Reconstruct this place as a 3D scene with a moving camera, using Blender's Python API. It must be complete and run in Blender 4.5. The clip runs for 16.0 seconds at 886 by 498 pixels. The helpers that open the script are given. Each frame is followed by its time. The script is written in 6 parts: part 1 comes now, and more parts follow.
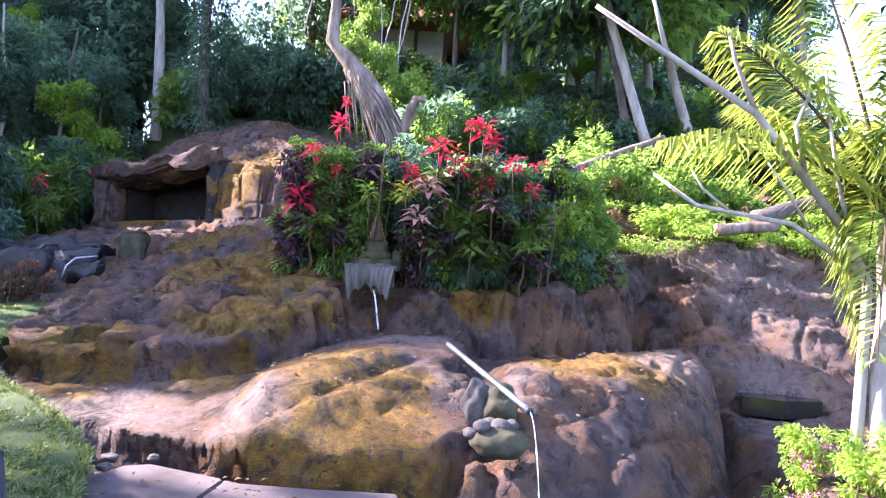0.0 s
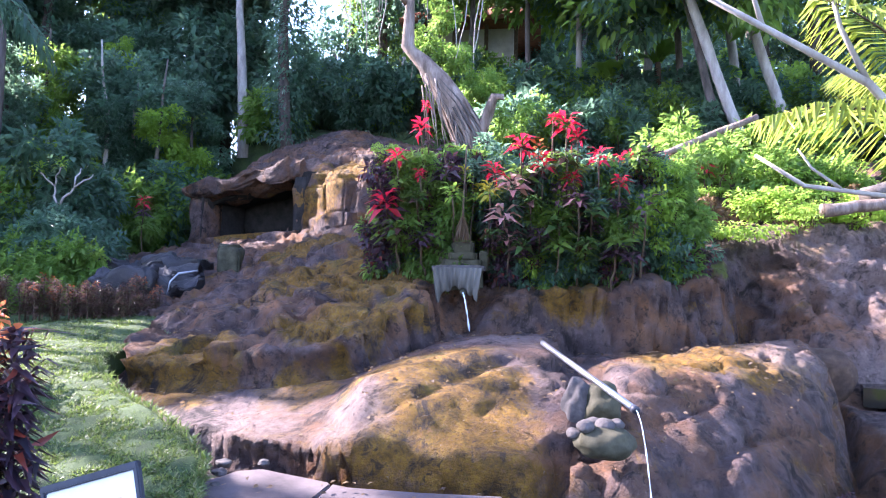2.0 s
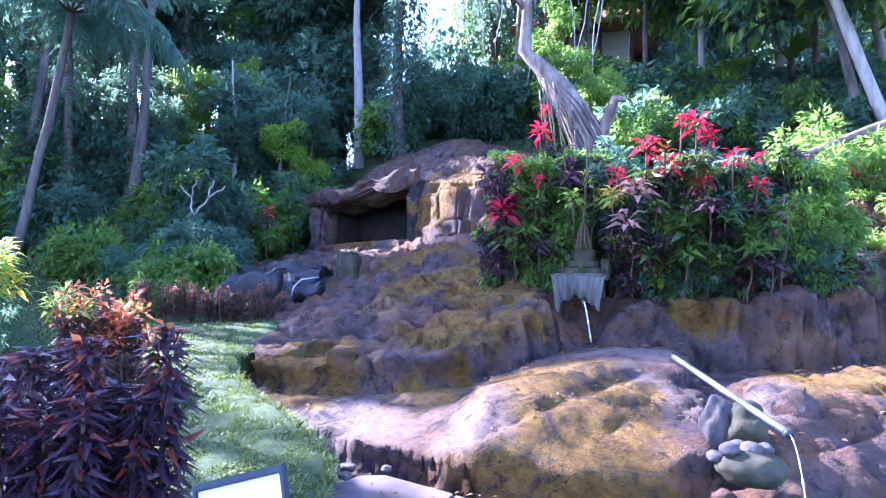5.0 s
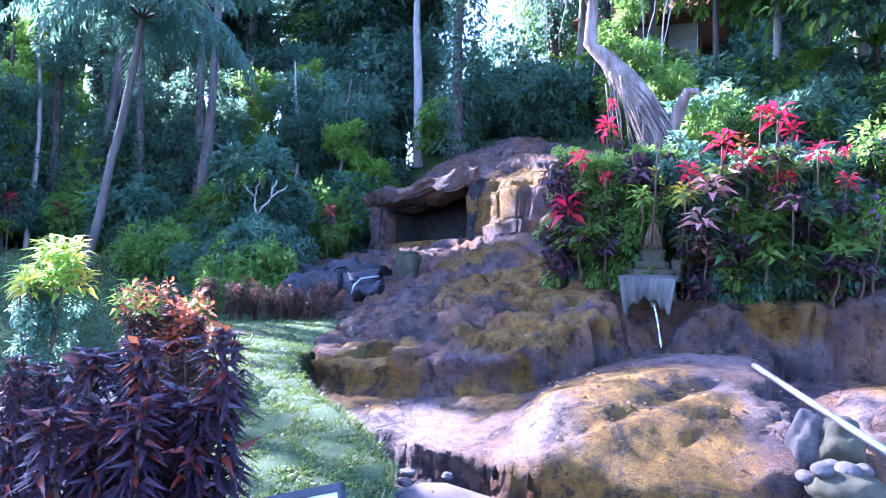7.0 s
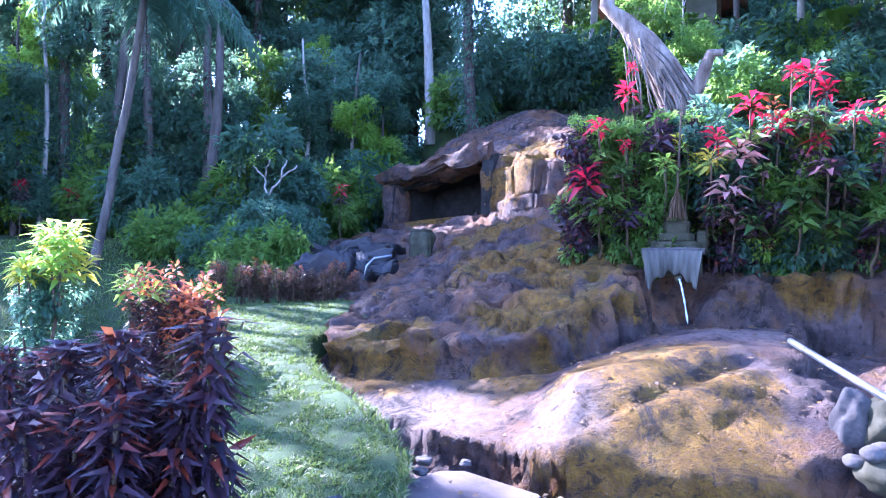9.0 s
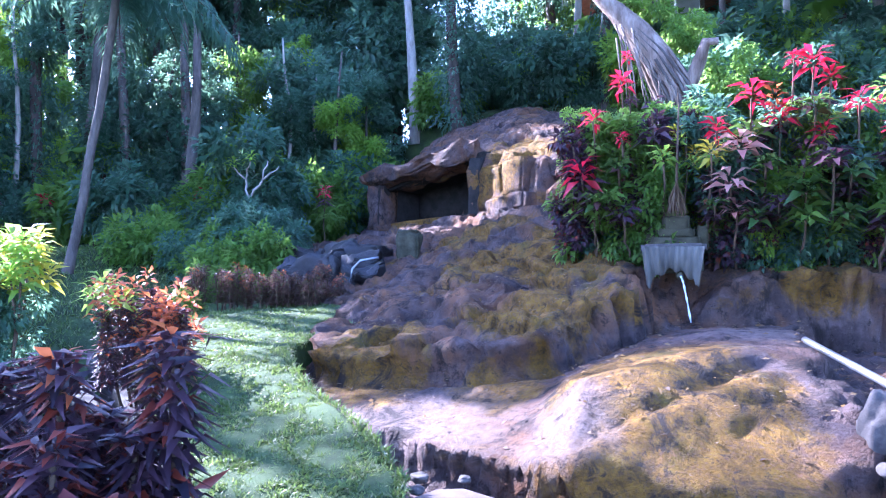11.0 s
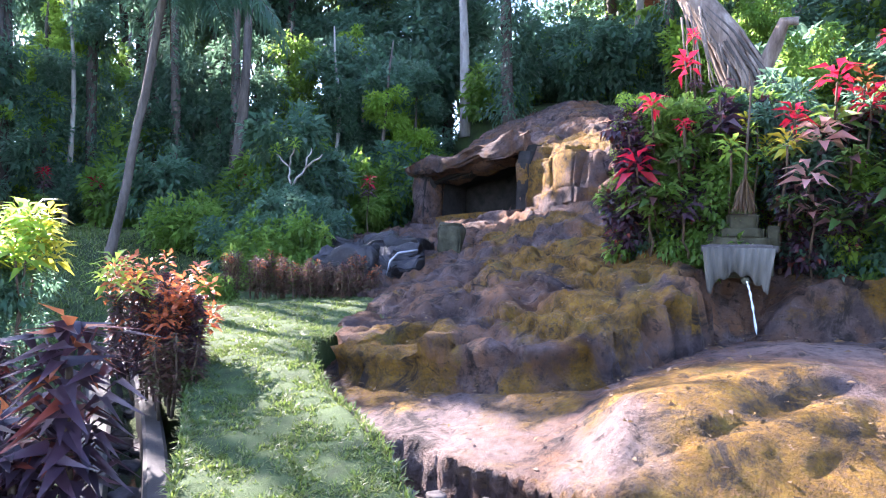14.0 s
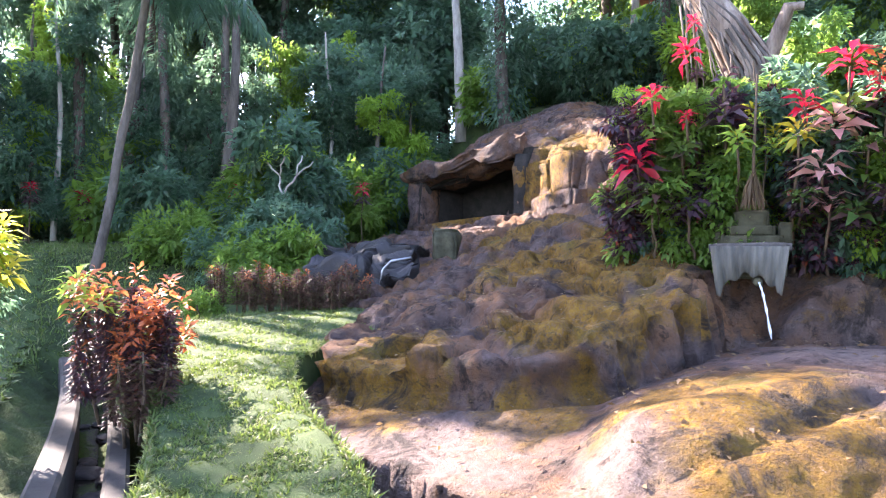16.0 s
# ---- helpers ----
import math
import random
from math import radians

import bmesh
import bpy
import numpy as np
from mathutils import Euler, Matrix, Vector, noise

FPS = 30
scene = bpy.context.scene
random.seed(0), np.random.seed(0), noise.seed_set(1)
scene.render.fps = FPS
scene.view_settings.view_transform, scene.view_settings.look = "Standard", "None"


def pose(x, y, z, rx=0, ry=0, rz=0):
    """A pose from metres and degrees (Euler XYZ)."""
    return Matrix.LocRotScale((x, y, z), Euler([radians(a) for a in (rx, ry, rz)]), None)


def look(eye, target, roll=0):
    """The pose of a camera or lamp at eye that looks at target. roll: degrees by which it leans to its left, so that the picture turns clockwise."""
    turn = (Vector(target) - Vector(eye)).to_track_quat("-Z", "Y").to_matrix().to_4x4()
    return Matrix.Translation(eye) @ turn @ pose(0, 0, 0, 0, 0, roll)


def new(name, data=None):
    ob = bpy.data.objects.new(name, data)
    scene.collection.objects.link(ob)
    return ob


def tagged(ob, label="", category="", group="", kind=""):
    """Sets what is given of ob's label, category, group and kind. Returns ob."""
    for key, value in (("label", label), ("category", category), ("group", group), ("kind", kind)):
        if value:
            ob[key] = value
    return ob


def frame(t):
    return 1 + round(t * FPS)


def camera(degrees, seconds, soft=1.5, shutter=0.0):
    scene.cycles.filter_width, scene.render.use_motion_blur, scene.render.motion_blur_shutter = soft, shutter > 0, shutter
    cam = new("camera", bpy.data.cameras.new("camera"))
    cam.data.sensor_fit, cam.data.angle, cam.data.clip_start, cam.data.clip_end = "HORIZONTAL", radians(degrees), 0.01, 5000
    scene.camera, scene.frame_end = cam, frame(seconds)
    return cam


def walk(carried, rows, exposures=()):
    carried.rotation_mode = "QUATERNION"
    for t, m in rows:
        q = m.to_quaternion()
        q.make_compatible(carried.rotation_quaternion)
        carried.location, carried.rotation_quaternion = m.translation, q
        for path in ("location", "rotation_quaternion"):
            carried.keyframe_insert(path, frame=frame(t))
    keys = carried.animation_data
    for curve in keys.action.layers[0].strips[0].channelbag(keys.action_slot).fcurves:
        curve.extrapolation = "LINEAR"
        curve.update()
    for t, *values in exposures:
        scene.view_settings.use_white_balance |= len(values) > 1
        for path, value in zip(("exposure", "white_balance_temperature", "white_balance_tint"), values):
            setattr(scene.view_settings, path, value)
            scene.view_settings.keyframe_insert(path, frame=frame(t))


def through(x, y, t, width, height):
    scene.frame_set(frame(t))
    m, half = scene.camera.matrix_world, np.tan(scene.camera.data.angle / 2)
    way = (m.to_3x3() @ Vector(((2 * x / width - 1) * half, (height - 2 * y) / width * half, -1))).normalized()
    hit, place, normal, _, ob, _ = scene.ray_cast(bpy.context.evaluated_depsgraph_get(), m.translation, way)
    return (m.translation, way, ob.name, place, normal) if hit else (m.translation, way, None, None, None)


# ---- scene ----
cam = camera(68.6, 16.0, soft=1.1)
PATH = [
    (0, pose(-0.000, 0.000, 1.517, 92.38, -4.03, 1.36)),
    (0.5, pose(-0.020, 0.001, 1.511, 92.47, -3.04, 2.99)),
    (1, pose(-0.038, 0.006, 1.504, 92.24, -2.41, 4.94)),
    (1.5, pose(-0.069, 0.013, 1.502, 91.80, -1.83, 6.78)),
    (2, pose(-0.092, 0.040, 1.516, 92.03, -1.31, 8.44)),
    (2.5, pose(-0.115, 0.042, 1.517, 92.65, -1.13, 9.60)),
    (3, pose(-0.145, 0.045, 1.517, 93.07, -0.68, 11.27)),
    (3.5, pose(-0.167, 0.058, 1.513, 93.14, -0.78, 13.07)),
    (4, pose(-0.191, 0.073, 1.507, 92.87, -1.68, 14.71)),
    (4.5, pose(-0.208, 0.095, 1.508, 92.76, -2.18, 16.15)),
    (5, pose(-0.234, 0.130, 1.497, 92.58, -1.89, 17.87)),
    (5.2, pose(-0.240, 0.143, 1.489, 92.34, -2.73, 18.90)),
    (7.3, pose(-0.344, 0.315, 1.509, 92.14, -2.32, 23.67)),
    (7.5, pose(-0.356, 0.339, 1.507, 91.56, -2.23, 24.09)),
    (8, pose(-0.370, 0.402, 1.503, 90.40, -1.22, 24.76)),
    (8.5, pose(-0.384, 0.462, 1.501, 89.87, -0.91, 24.98)),
    (9, pose(-0.420, 0.546, 1.500, 90.37, -1.07, 24.37)),
    (9.2, pose(-0.429, 0.590, 1.498, 91.08, -1.39, 23.80)),
    (11.3, pose(-0.609, 0.869, 1.486, 90.28, 0.04, 23.07)),
    (11.5, pose(-0.612, 0.908, 1.482, 90.04, -0.49, 23.24)),
    (12, pose(-0.642, 0.983, 1.472, 89.86, -0.95, 23.75)),
    (12.5, pose(-0.661, 1.039, 1.465, 89.60, -0.85, 24.92)),
    (13, pose(-0.674, 1.132, 1.465, 90.05, -0.39, 26.15)),
    (13.5, pose(-0.673, 1.237, 1.460, 90.54, -0.83, 27.07)),
    (14, pose(-0.682, 1.327, 1.454, 90.16, -2.08, 27.52)),
    (14.5, pose(-0.699, 1.386, 1.449, 89.42, -1.56, 27.85)),
    (15, pose(-0.704, 1.488, 1.450, 88.97, -1.12, 28.25)),
    (15.5, pose(-0.730, 1.587, 1.445, 89.47, -1.05, 27.88)),
    (16, pose(-0.764, 1.695, 1.443, 90.84, -0.75, 27.65)),
]
# ---- light ----
EXPOSURE = [(0.0, 2.95, 5800, 33), (3.0, 3.05, 5250, 34), (5.0, 3.2, 4750, 37), (9.0, 3.3, 4600, 36), (12.5, 3.2, 4950, 31), (14.5, 3.15, 5900, 28), (16.0, 3.35, 6300, 27)]
walk(cam, PATH, EXPOSURE)

SUN_AZ, SUN_EL = radians(-76.0), radians(35.0)
world = bpy.data.worlds.new("sky")
scene.world = world
world.use_nodes = True
wn = world.node_tree
sky = wn.nodes.new("ShaderNodeTexSky")
sky.sky_type, sky.sun_disc = "NISHITA", False
sky.sun_elevation, sky.sun_rotation = SUN_EL, SUN_AZ
wn.links.new(sky.outputs[0], wn.nodes["Background"].inputs[0])
wn.nodes["Background"].inputs[1].default_value = 0.15
sun_data = bpy.data.lights.new("sun", "SUN")
sun_data.energy, sun_data.angle, sun_data.color = 5.0, radians(0.6), (1.0, 0.9, 0.74)
sun = new("sun", sun_data)
sun_dir = Vector((math.sin(SUN_AZ) * math.cos(SUN_EL), math.cos(SUN_AZ) * math.cos(SUN_EL), math.sin(SUN_EL)))
sun.matrix_world = look((-30, 20, 30), Vector((-30, 20, 30)) - sun_dir)

rng = np.random.default_rng(7)


# ---- materials ----
class Mat:
    """A small helper round one node material."""

    def __init__(self, name, rough=0.8, spec=0.4, metal=0.0):
        self.m = bpy.data.materials.new(name)
        self.m.use_nodes = True
        self.t = self.m.node_tree
        self.b = self.t.nodes["Principled BSDF"]
        self.b.inputs["Roughness"].default_value = rough
        self.b.inputs["Specular IOR Level"].default_value = spec
        self.b.inputs["Metallic"].default_value = metal
        self.geo = self.t.nodes.new("ShaderNodeTexCoord")

    def node(self, kind, **inputs):
        n = self.t.nodes.new(kind)
        for key, v in inputs.items():
            sock = n.inputs[key.replace("_", " ")]
            if isinstance(v, bpy.types.NodeSocket):
                self.t.links.new(v, sock)
            else:
                sock.default_value = v
        return n

    def noise(self, scale, detail=5.0, rough=0.6, coord=None, distortion=0.0):
        n = self.node("ShaderNodeTexNoise", Scale=scale, Detail=detail, Roughness=rough, Distortion=distortion)
        self.t.links.new(coord or self.geo.outputs["Object"], n.inputs["Vector"])
        return n.outputs["Fac"]

    def ramp(self, fac, stops):
        n = self.t.nodes.new("ShaderNodeValToRGB")
        self.t.links.new(fac, n.inputs[0])
        e = n.color_ramp.elements
        while len(e) < len(stops):
            e.new(0.5)
        for k, (p, c) in enumerate(stops):
            e[k].position = p
            e[k].color = (*c, 1) if isinstance(c, tuple) else (c, c, c, 1)
        return n.outputs[0]

    def mix(self, fac, a, b, how="MIX"):
        n = self.t.nodes.new("ShaderNodeMix")
        n.data_type, n.blend_type = "RGBA", how
        for v, k in ((fac, 0), (a, 6), (b, 7)):
            if isinstance(v, bpy.types.NodeSocket):
                self.t.links.new(v, n.inputs[k])
            elif k == 0:
                n.inputs[0].default_value = v
            else:
                n.inputs[k].default_value = (*v, 1)
        return n.outputs[2]

    def colour(self, v):
        if isinstance(v, bpy.types.NodeSocket):
            self.t.links.new(v, self.b.inputs["Base Color"])
        else:
            self.b.inputs["Base Color"].default_value = (*v, 1)

    def bump(self, h, strength=0.5, dist=0.02):
        n = self.node("ShaderNodeBump", Strength=strength, Distance=dist, Height=h)
        self.t.links.new(n.outputs[0], self.b.inputs["Normal"])

    def math(self, op, a, b=0.5):
        n = self.t.nodes.new("ShaderNodeMath")
        n.operation, n.use_clamp = op, True
        for k, v in ((0, a), (1, b)):
            if isinstance(v, bpy.types.NodeSocket):
                self.t.links.new(v, n.inputs[k])
            else:
                n.inputs[k].default_value = v
        return n.outputs[0]


def rock_material(name, moss_spots=(), bare_spots=(), green_spots=(), moss_amount=0.42):
    """Brown volcanic rock; moss and bare dust lie in stains at these places: (x, y, z, reach)."""
    k = Mat(name, 0.85, 0.3)

    def spots(places):
        out = None
        for x, y, z, r in places:
            mp = k.node("ShaderNodeMapping", Location=(-x / r, -y / r, -z / r), Scale=(1 / r,) * 3)
            k.t.links.new(k.geo.outputs["Object"], mp.inputs["Vector"])
            g = k.t.nodes.new("ShaderNodeTexGradient")
            g.gradient_type = "SPHERICAL"
            k.t.links.new(mp.outputs[0], g.inputs[0])
            out = g.outputs["Fac"] if out is None else k.math("MAXIMUM", out, g.outputs["Fac"])
        return out

    mid, fine = k.noise(4.5, 7, 0.68), k.noise(42, 4, 0.7)
    stone = k.ramp(mid, [(0.3, (0.038, 0.026, 0.025)), (0.48, (0.11, 0.079, 0.076)), (0.7, (0.25, 0.19, 0.18))])
    stone = k.mix(k.math("MULTIPLY", fine, 0.6), stone, (0.05, 0.036, 0.032))
    earth = k.ramp(k.noise(2.2, 7, 0.7), [(0.35, (0.1, 0.05, 0.024)), (0.65, (0.29, 0.145, 0.06))])
    stone = k.mix(k.ramp(k.noise(1.4, 6, 0.62, distortion=0.6), [(0.44, 0.0), (0.6, 0.75)]), stone, earth)
    moss = k.ramp(k.noise(9, 6, 0.72), [(0.3, (0.06, 0.036, 0.006)), (0.5, (0.2, 0.11, 0.01)), (0.72, (0.34, 0.205, 0.02))])
    moss = k.mix(k.ramp(k.noise(1.9, 5), [(0.55, 0.0), (0.66, 0.6)]), moss, (0.09, 0.09, 0.012))
    spread = k.noise(1.5, 9, 0.68, distortion=0.4)
    if moss_spots:
        spread = k.math("ADD", spread, k.math("MULTIPLY", spots(moss_spots), 0.42))
    lo = 0.74 - 0.4 * moss_amount
    where = k.ramp(spread, [(lo, 0.0), (lo + 0.1, 1.0)])
    where = k.math("MULTIPLY", where, k.ramp(fine, [(0.28, 0.25), (0.52, 1.0)]))
    col = k.mix(where, stone, moss)
    if green_spots:
        g = k.math("ADD", k.math("MULTIPLY", spots(green_spots), 0.6), k.math("MULTIPLY", k.noise(3, 7, 0.7), 0.6))
        col = k.mix(k.ramp(g, [(0.48, 0.0), (0.62, 0.85)]), col, (0.12, 0.15, 0.014))
    if bare_spots:
        b = k.math("ADD", k.math("MULTIPLY", spots(bare_spots), 0.55), k.math("MULTIPLY", k.noise(5, 7, 0.7), 0.6))
        dust = k.ramp(k.noise(16, 6, 0.7), [(0.3, (0.13, 0.097, 0.088)), (0.7, (0.29, 0.23, 0.212))])
        col = k.mix(k.ramp(b, [(0.42, 0.0), (0.72, 0.85)]), col, dust)
    pale = k.ramp(k.noise(17, 6, 0.75), [(0.64, 0.0), (0.73, 0.6)])
    col = k.mix(pale, col, (0.38, 0.33, 0.3))
    dark = k.ramp(k.noise(2.6, 8, 0.75, distortion=0.8), [(0.37, 0.92), (0.47, 0.0)])
    col = k.mix(dark, col, (0.022, 0.016, 0.013))
    col = k.mix(k.ramp(k.noise(10, 7, 0.75, distortion=0.5), [(0.36, 0.8), (0.44, 0.0)]), col, (0.03, 0.022, 0.016))
    col = k.mix(1.0, col, (0.82, 0.76, 0.72), "MULTIPLY")
    k.colour(col)
    h = k.mix(0.5, k.noise(11, 8, 0.7), k.noise(60, 4, 0.7))
    k.bump(h, 1.0, 0.075)
    return k.m


def leaf_material(name, low, high, gloss=0.45, through=0.45, alt=None, alt_share=0.2):
    """Leaves: each leaf has its own tint; light comes through the blade."""
    k = Mat(name, gloss, 0.5)
    geo = k.t.nodes.new("ShaderNodeNewGeometry")
    rnd = geo.outputs["Random Per Island"]
    col = k.ramp(rnd, [(0.0, low), (1.0, high)])
    if alt:
        wn_ = k.node("ShaderNodeTexWhiteNoise")
        wn_.noise_dimensions = "1D"
        k.t.links.new(rnd, wn_.inputs["W"])
        col = k.mix(k.ramp(wn_.outputs["Value"], [(alt_share, 1.0), (alt_share + 0.02, 0.0)]), col, alt)
    col = k.mix(k.math("MULTIPLY", k.noise(6, 3), 0.5), col, tuple(c * 0.45 for c in low))
    k.colour(col)
    tr = k.t.nodes.new("ShaderNodeBsdfTranslucent")
    lit = k.mix(0.5, col, tuple(min(1, c * 2.2) for c in high))
    k.t.links.new(lit, tr.inputs[0])
    mx = k.t.nodes.new("ShaderNodeMixShader")
    mx.inputs[0].default_value = through
    k.t.links.new(k.b.outputs[0], mx.inputs[1])
    k.t.links.new(tr.outputs[0], mx.inputs[2])
    k.t.links.new(mx.outputs[0], k.t.nodes["Material Output"].inputs[0])
    return k.m


def mottled(name, stops, scale, rough=0.85, bump=0.5, dist=0.01, fine=50, spec=0.3, metal=0.0, stretch=None):
    k = Mat(name, rough, spec, metal)
    coord = None
    if stretch:
        mp = k.node("ShaderNodeMapping", Scale=stretch)
        k.t.links.new(k.geo.outputs["Object"], mp.inputs["Vector"])
        coord = mp.outputs[0]
    a, b = k.noise(scale, 7, 0.65, coord), k.noise(fine, 4, 0.7, coord)
    col = k.ramp(a, stops)
    k.colour(k.mix(k.math("MULTIPLY", b, 0.4), col, tuple(c * 0.5 for c in stops[0][1])))
    k.bump(k.mix(0.5, a, b), bump, dist)
    return k.m


ROCK = rock_material("mossy volcanic rock",
                     ((-0.7, 4.7, 0.5, 1.15), (-1.1, 5.3, 0.85, 0.9), (-3.5, 6.0, 0.7, 0.9), (-2.2, 5.6, 0.5, 0.5), (1.4, 6.4, 0.8, 1.2), (-2.0, 6.6, 1.1, 0.9), (-4.6, 14.0, 3.5, 1.5), (-1.9, 7.6, 1.4, 0.8), (0.3, 7.8, 1.4, 0.6), (-3.0, 8.6, 1.3, 1.4), (-2.3, 10.0, 1.9, 1.2), (-4.4, 11.3, 1.7, 1.3), (-7.0, 14.6, 2.2, 1.0)),
                     ((-2.6, 5.0, 0.4, 1.1), (-1.45, 4.75, 0.45, 0.55), (-0.4, 6.6, 0.9, 0.9), (4.2, 8.8, 1.9, 1.9), (2.2, 6.6, 0.8, 0.8), (3.8, 7.6, 0.5, 1.2), (0.6, 5.4, 0.7, 0.5), (-1.8, 8.4, 1.7, 0.5)),
                     ((2.1, 8.5, 1.75, 0.5), (5.0, 8.8, 1.9, 0.6)))
# the niche's inner shade is put into this near-black rock colour
ROCK_CUT_SHADED = mottled("chamber rock darkened for shade", [(0.3, (0.012, 0.01, 0.009)), (0.7, (0.05, 0.042, 0.036))], 4, 0.95, 1.0, 0.03)
ROCK_WET = mottled("wet dark rock", [(0.3, (0.008, 0.007, 0.008)), (0.55, (0.026, 0.022, 0.024)), (0.75, (0.07, 0.058, 0.055))], 5, 0.55, 1.0, 0.03, 40, 0.5)
STONE = mottled("river stone", [(0.3, (0.035, 0.03, 0.028)), (0.5, (0.075, 0.065, 0.06)), (0.75, (0.15, 0.13, 0.12))], 9)
STONE_MOSS = mottled("mossy stone", [(0.35, (0.024, 0.023, 0.01)), (0.7, (0.095, 0.085, 0.05))], 6)
CONCRETE = mottled("worn pinkish concrete", [(0.3, (0.05, 0.038, 0.038)), (0.5, (0.1, 0.078, 0.076)), (0.75, (0.17, 0.135, 0.13))], 2.6, 0.85, 0.5, 0.006, 70)
CONCRETE_DARK = mottled("stained dark concrete", [(0.3, (0.018, 0.016, 0.014)), (0.7, (0.075, 0.066, 0.058))], 3, 0.8, 0.5)
SOIL = mottled("dark leaf litter soil", [(0.3, (0.035, 0.022, 0.014)), (0.55, (0.1, 0.062, 0.042)), (0.75, (0.2, 0.13, 0.09))], 6, 0.95, 1.0, 0.04, 60)
FOREST_FLOOR = mottled("green forest floor", [(0.3, (0.02, 0.03, 0.012)), (0.55, (0.05, 0.075, 0.02)), (0.75, (0.09, 0.12, 0.03))], 2.2, 0.95, 1.0, 0.1, 14)
TURF = mottled("short green turf", [(0.3, (0.02, 0.035, 0.009)), (0.55, (0.045, 0.075, 0.018)), (0.75, (0.09, 0.115, 0.035))], 5, 0.9, 1.0, 0.02, 90)
BARK = mottled("grey brown bark", [(0.3, (0.04, 0.032, 0.026)), (0.7, (0.17, 0.14, 0.12))], 7, 0.9, 1.0, 0.03, 40, stretch=(1, 1, 0.25))
BARK_PALE = mottled("pale smooth bark", [(0.3, (0.2, 0.17, 0.15)), (0.7, (0.48, 0.44, 0.4))], 6, 0.8, 0.8, 0.02, 30, stretch=(1, 1, 0.3))
BARK_SUN = mottled("weathered bleached wood", [(0.3, (0.07, 0.045, 0.032)), (0.5, (0.2, 0.145, 0.11)), (0.72, (0.4, 0.32, 0.26))], 9, 0.8, 1.0, 0.03, 30, stretch=(1, 1, 0.2))
STEM = mottled("brown stem", [(0.3, (0.045, 0.028, 0.017)), (0.7, (0.14, 0.092, 0.055))], 12)
STEEL = mottled("dull galvanised pipe", [(0.3, (0.22, 0.23, 0.25)), (0.7, (0.45, 0.46, 0.48))], 8, 0.38, 0.1, 0.002, 60, 0.5, 0.8)
CLOTH = mottled("grey weathered cloth", [(0.3, (0.05, 0.046, 0.038)), (0.7, (0.15, 0.14, 0.115))], 6, 0.95, 0.6, 0.01, 60, stretch=(1, 1, 0.15))
TILE = mottled("red clay roof tile", [(0.3, (0.16, 0.06, 0.035)), (0.7, (0.36, 0.14, 0.07))], 5)
PLASTER = mottled("pale plaster", [(0.3, (0.4, 0.37, 0.33)), (0.7, (0.6, 0.57, 0.52))], 3)
SIGN_WHITE = mottled("white sign board", [(0.3, (0.68, 0.66, 0.62)), (0.7, (0.78, 0.77, 0.74))], 4, 0.5, 0.05)
SIGN_DARK = mottled("dark blue grey sign frame", [(0.3, (0.02, 0.022, 0.03)), (0.7, (0.05, 0.055, 0.07))], 12, 0.5, 0.2)
SIGN_RED = mottled("red sign print", [(0.3, (0.5, 0.02, 0.03)), (0.7, (0.6, 0.035, 0.04))], 8, 0.5, 0.05)
SIGN_BLACK = mottled("black sign print", [(0.3, (0.012, 0.012, 0.012)), (0.7, (0.03, 0.03, 0.03))], 8, 0.5, 0.05)

LEAF = leaf_material("mid green leaf", (0.06, 0.13, 0.022), (0.18, 0.28, 0.05), 0.42, 0.6)
LEAF_DARK = leaf_material("dark green leaf", (0.035, 0.095, 0.055), (0.12, 0.2, 0.125), 0.34, 0.6)
LEAF_BRIGHT = leaf_material("bright green leaf", (0.12, 0.22, 0.02), (0.28, 0.4, 0.06), 0.45, 0.6)
LEAF_GLOSS = leaf_material("glossy deep green leaf", (0.03, 0.075, 0.02), (0.09, 0.15, 0.035), 0.26, 0.35, (0.1, 0.03, 0.04), 0.2)
LEAF_YELLOW = leaf_material("yellow green leaf", (0.25, 0.26, 0.02), (0.45, 0.4, 0.04), 0.4, 0.5)
LEAF_RED = leaf_material("crimson leaf", (0.24, 0.004, 0.014), (0.55, 0.018, 0.045), 0.38, 0.4)
LEAF_PINK = leaf_material("pink striped leaf", (0.45, 0.08, 0.1), (0.62, 0.36, 0.3), 0.4, 0.35)
LEAF_PURPLE = leaf_material("dark purple leaf", (0.022, 0.018, 0.028), (0.085, 0.036, 0.05), 0.46, 0.25, (0.22, 0.035, 0.012), 0.14)
LEAF_RUST = leaf_material("rust red leaf", (0.18, 0.03, 0.02), (0.48, 0.14, 0.045), 0.4, 0.4)
LEAF_HEDGE = leaf_material("brown red hedge leaf", (0.04, 0.022, 0.022), (0.16, 0.075, 0.05), 0.45, 0.35, (0.09, 0.12, 0.03), 0.3)
LEAF_DRY = leaf_material("dry brown leaf", (0.07, 0.04, 0.02), (0.22, 0.14, 0.06), 0.7, 0.3)
PALM = leaf_material("sunlit palm leaflet", (0.1, 0.17, 0.02), (0.3, 0.34, 0.05), 0.35, 0.5)
GRASS = leaf_material("grass blade", (0.035, 0.07, 0.012), (0.125, 0.175, 0.035), 0.5, 0.4, (0.2, 0.19, 0.1), 0.16)

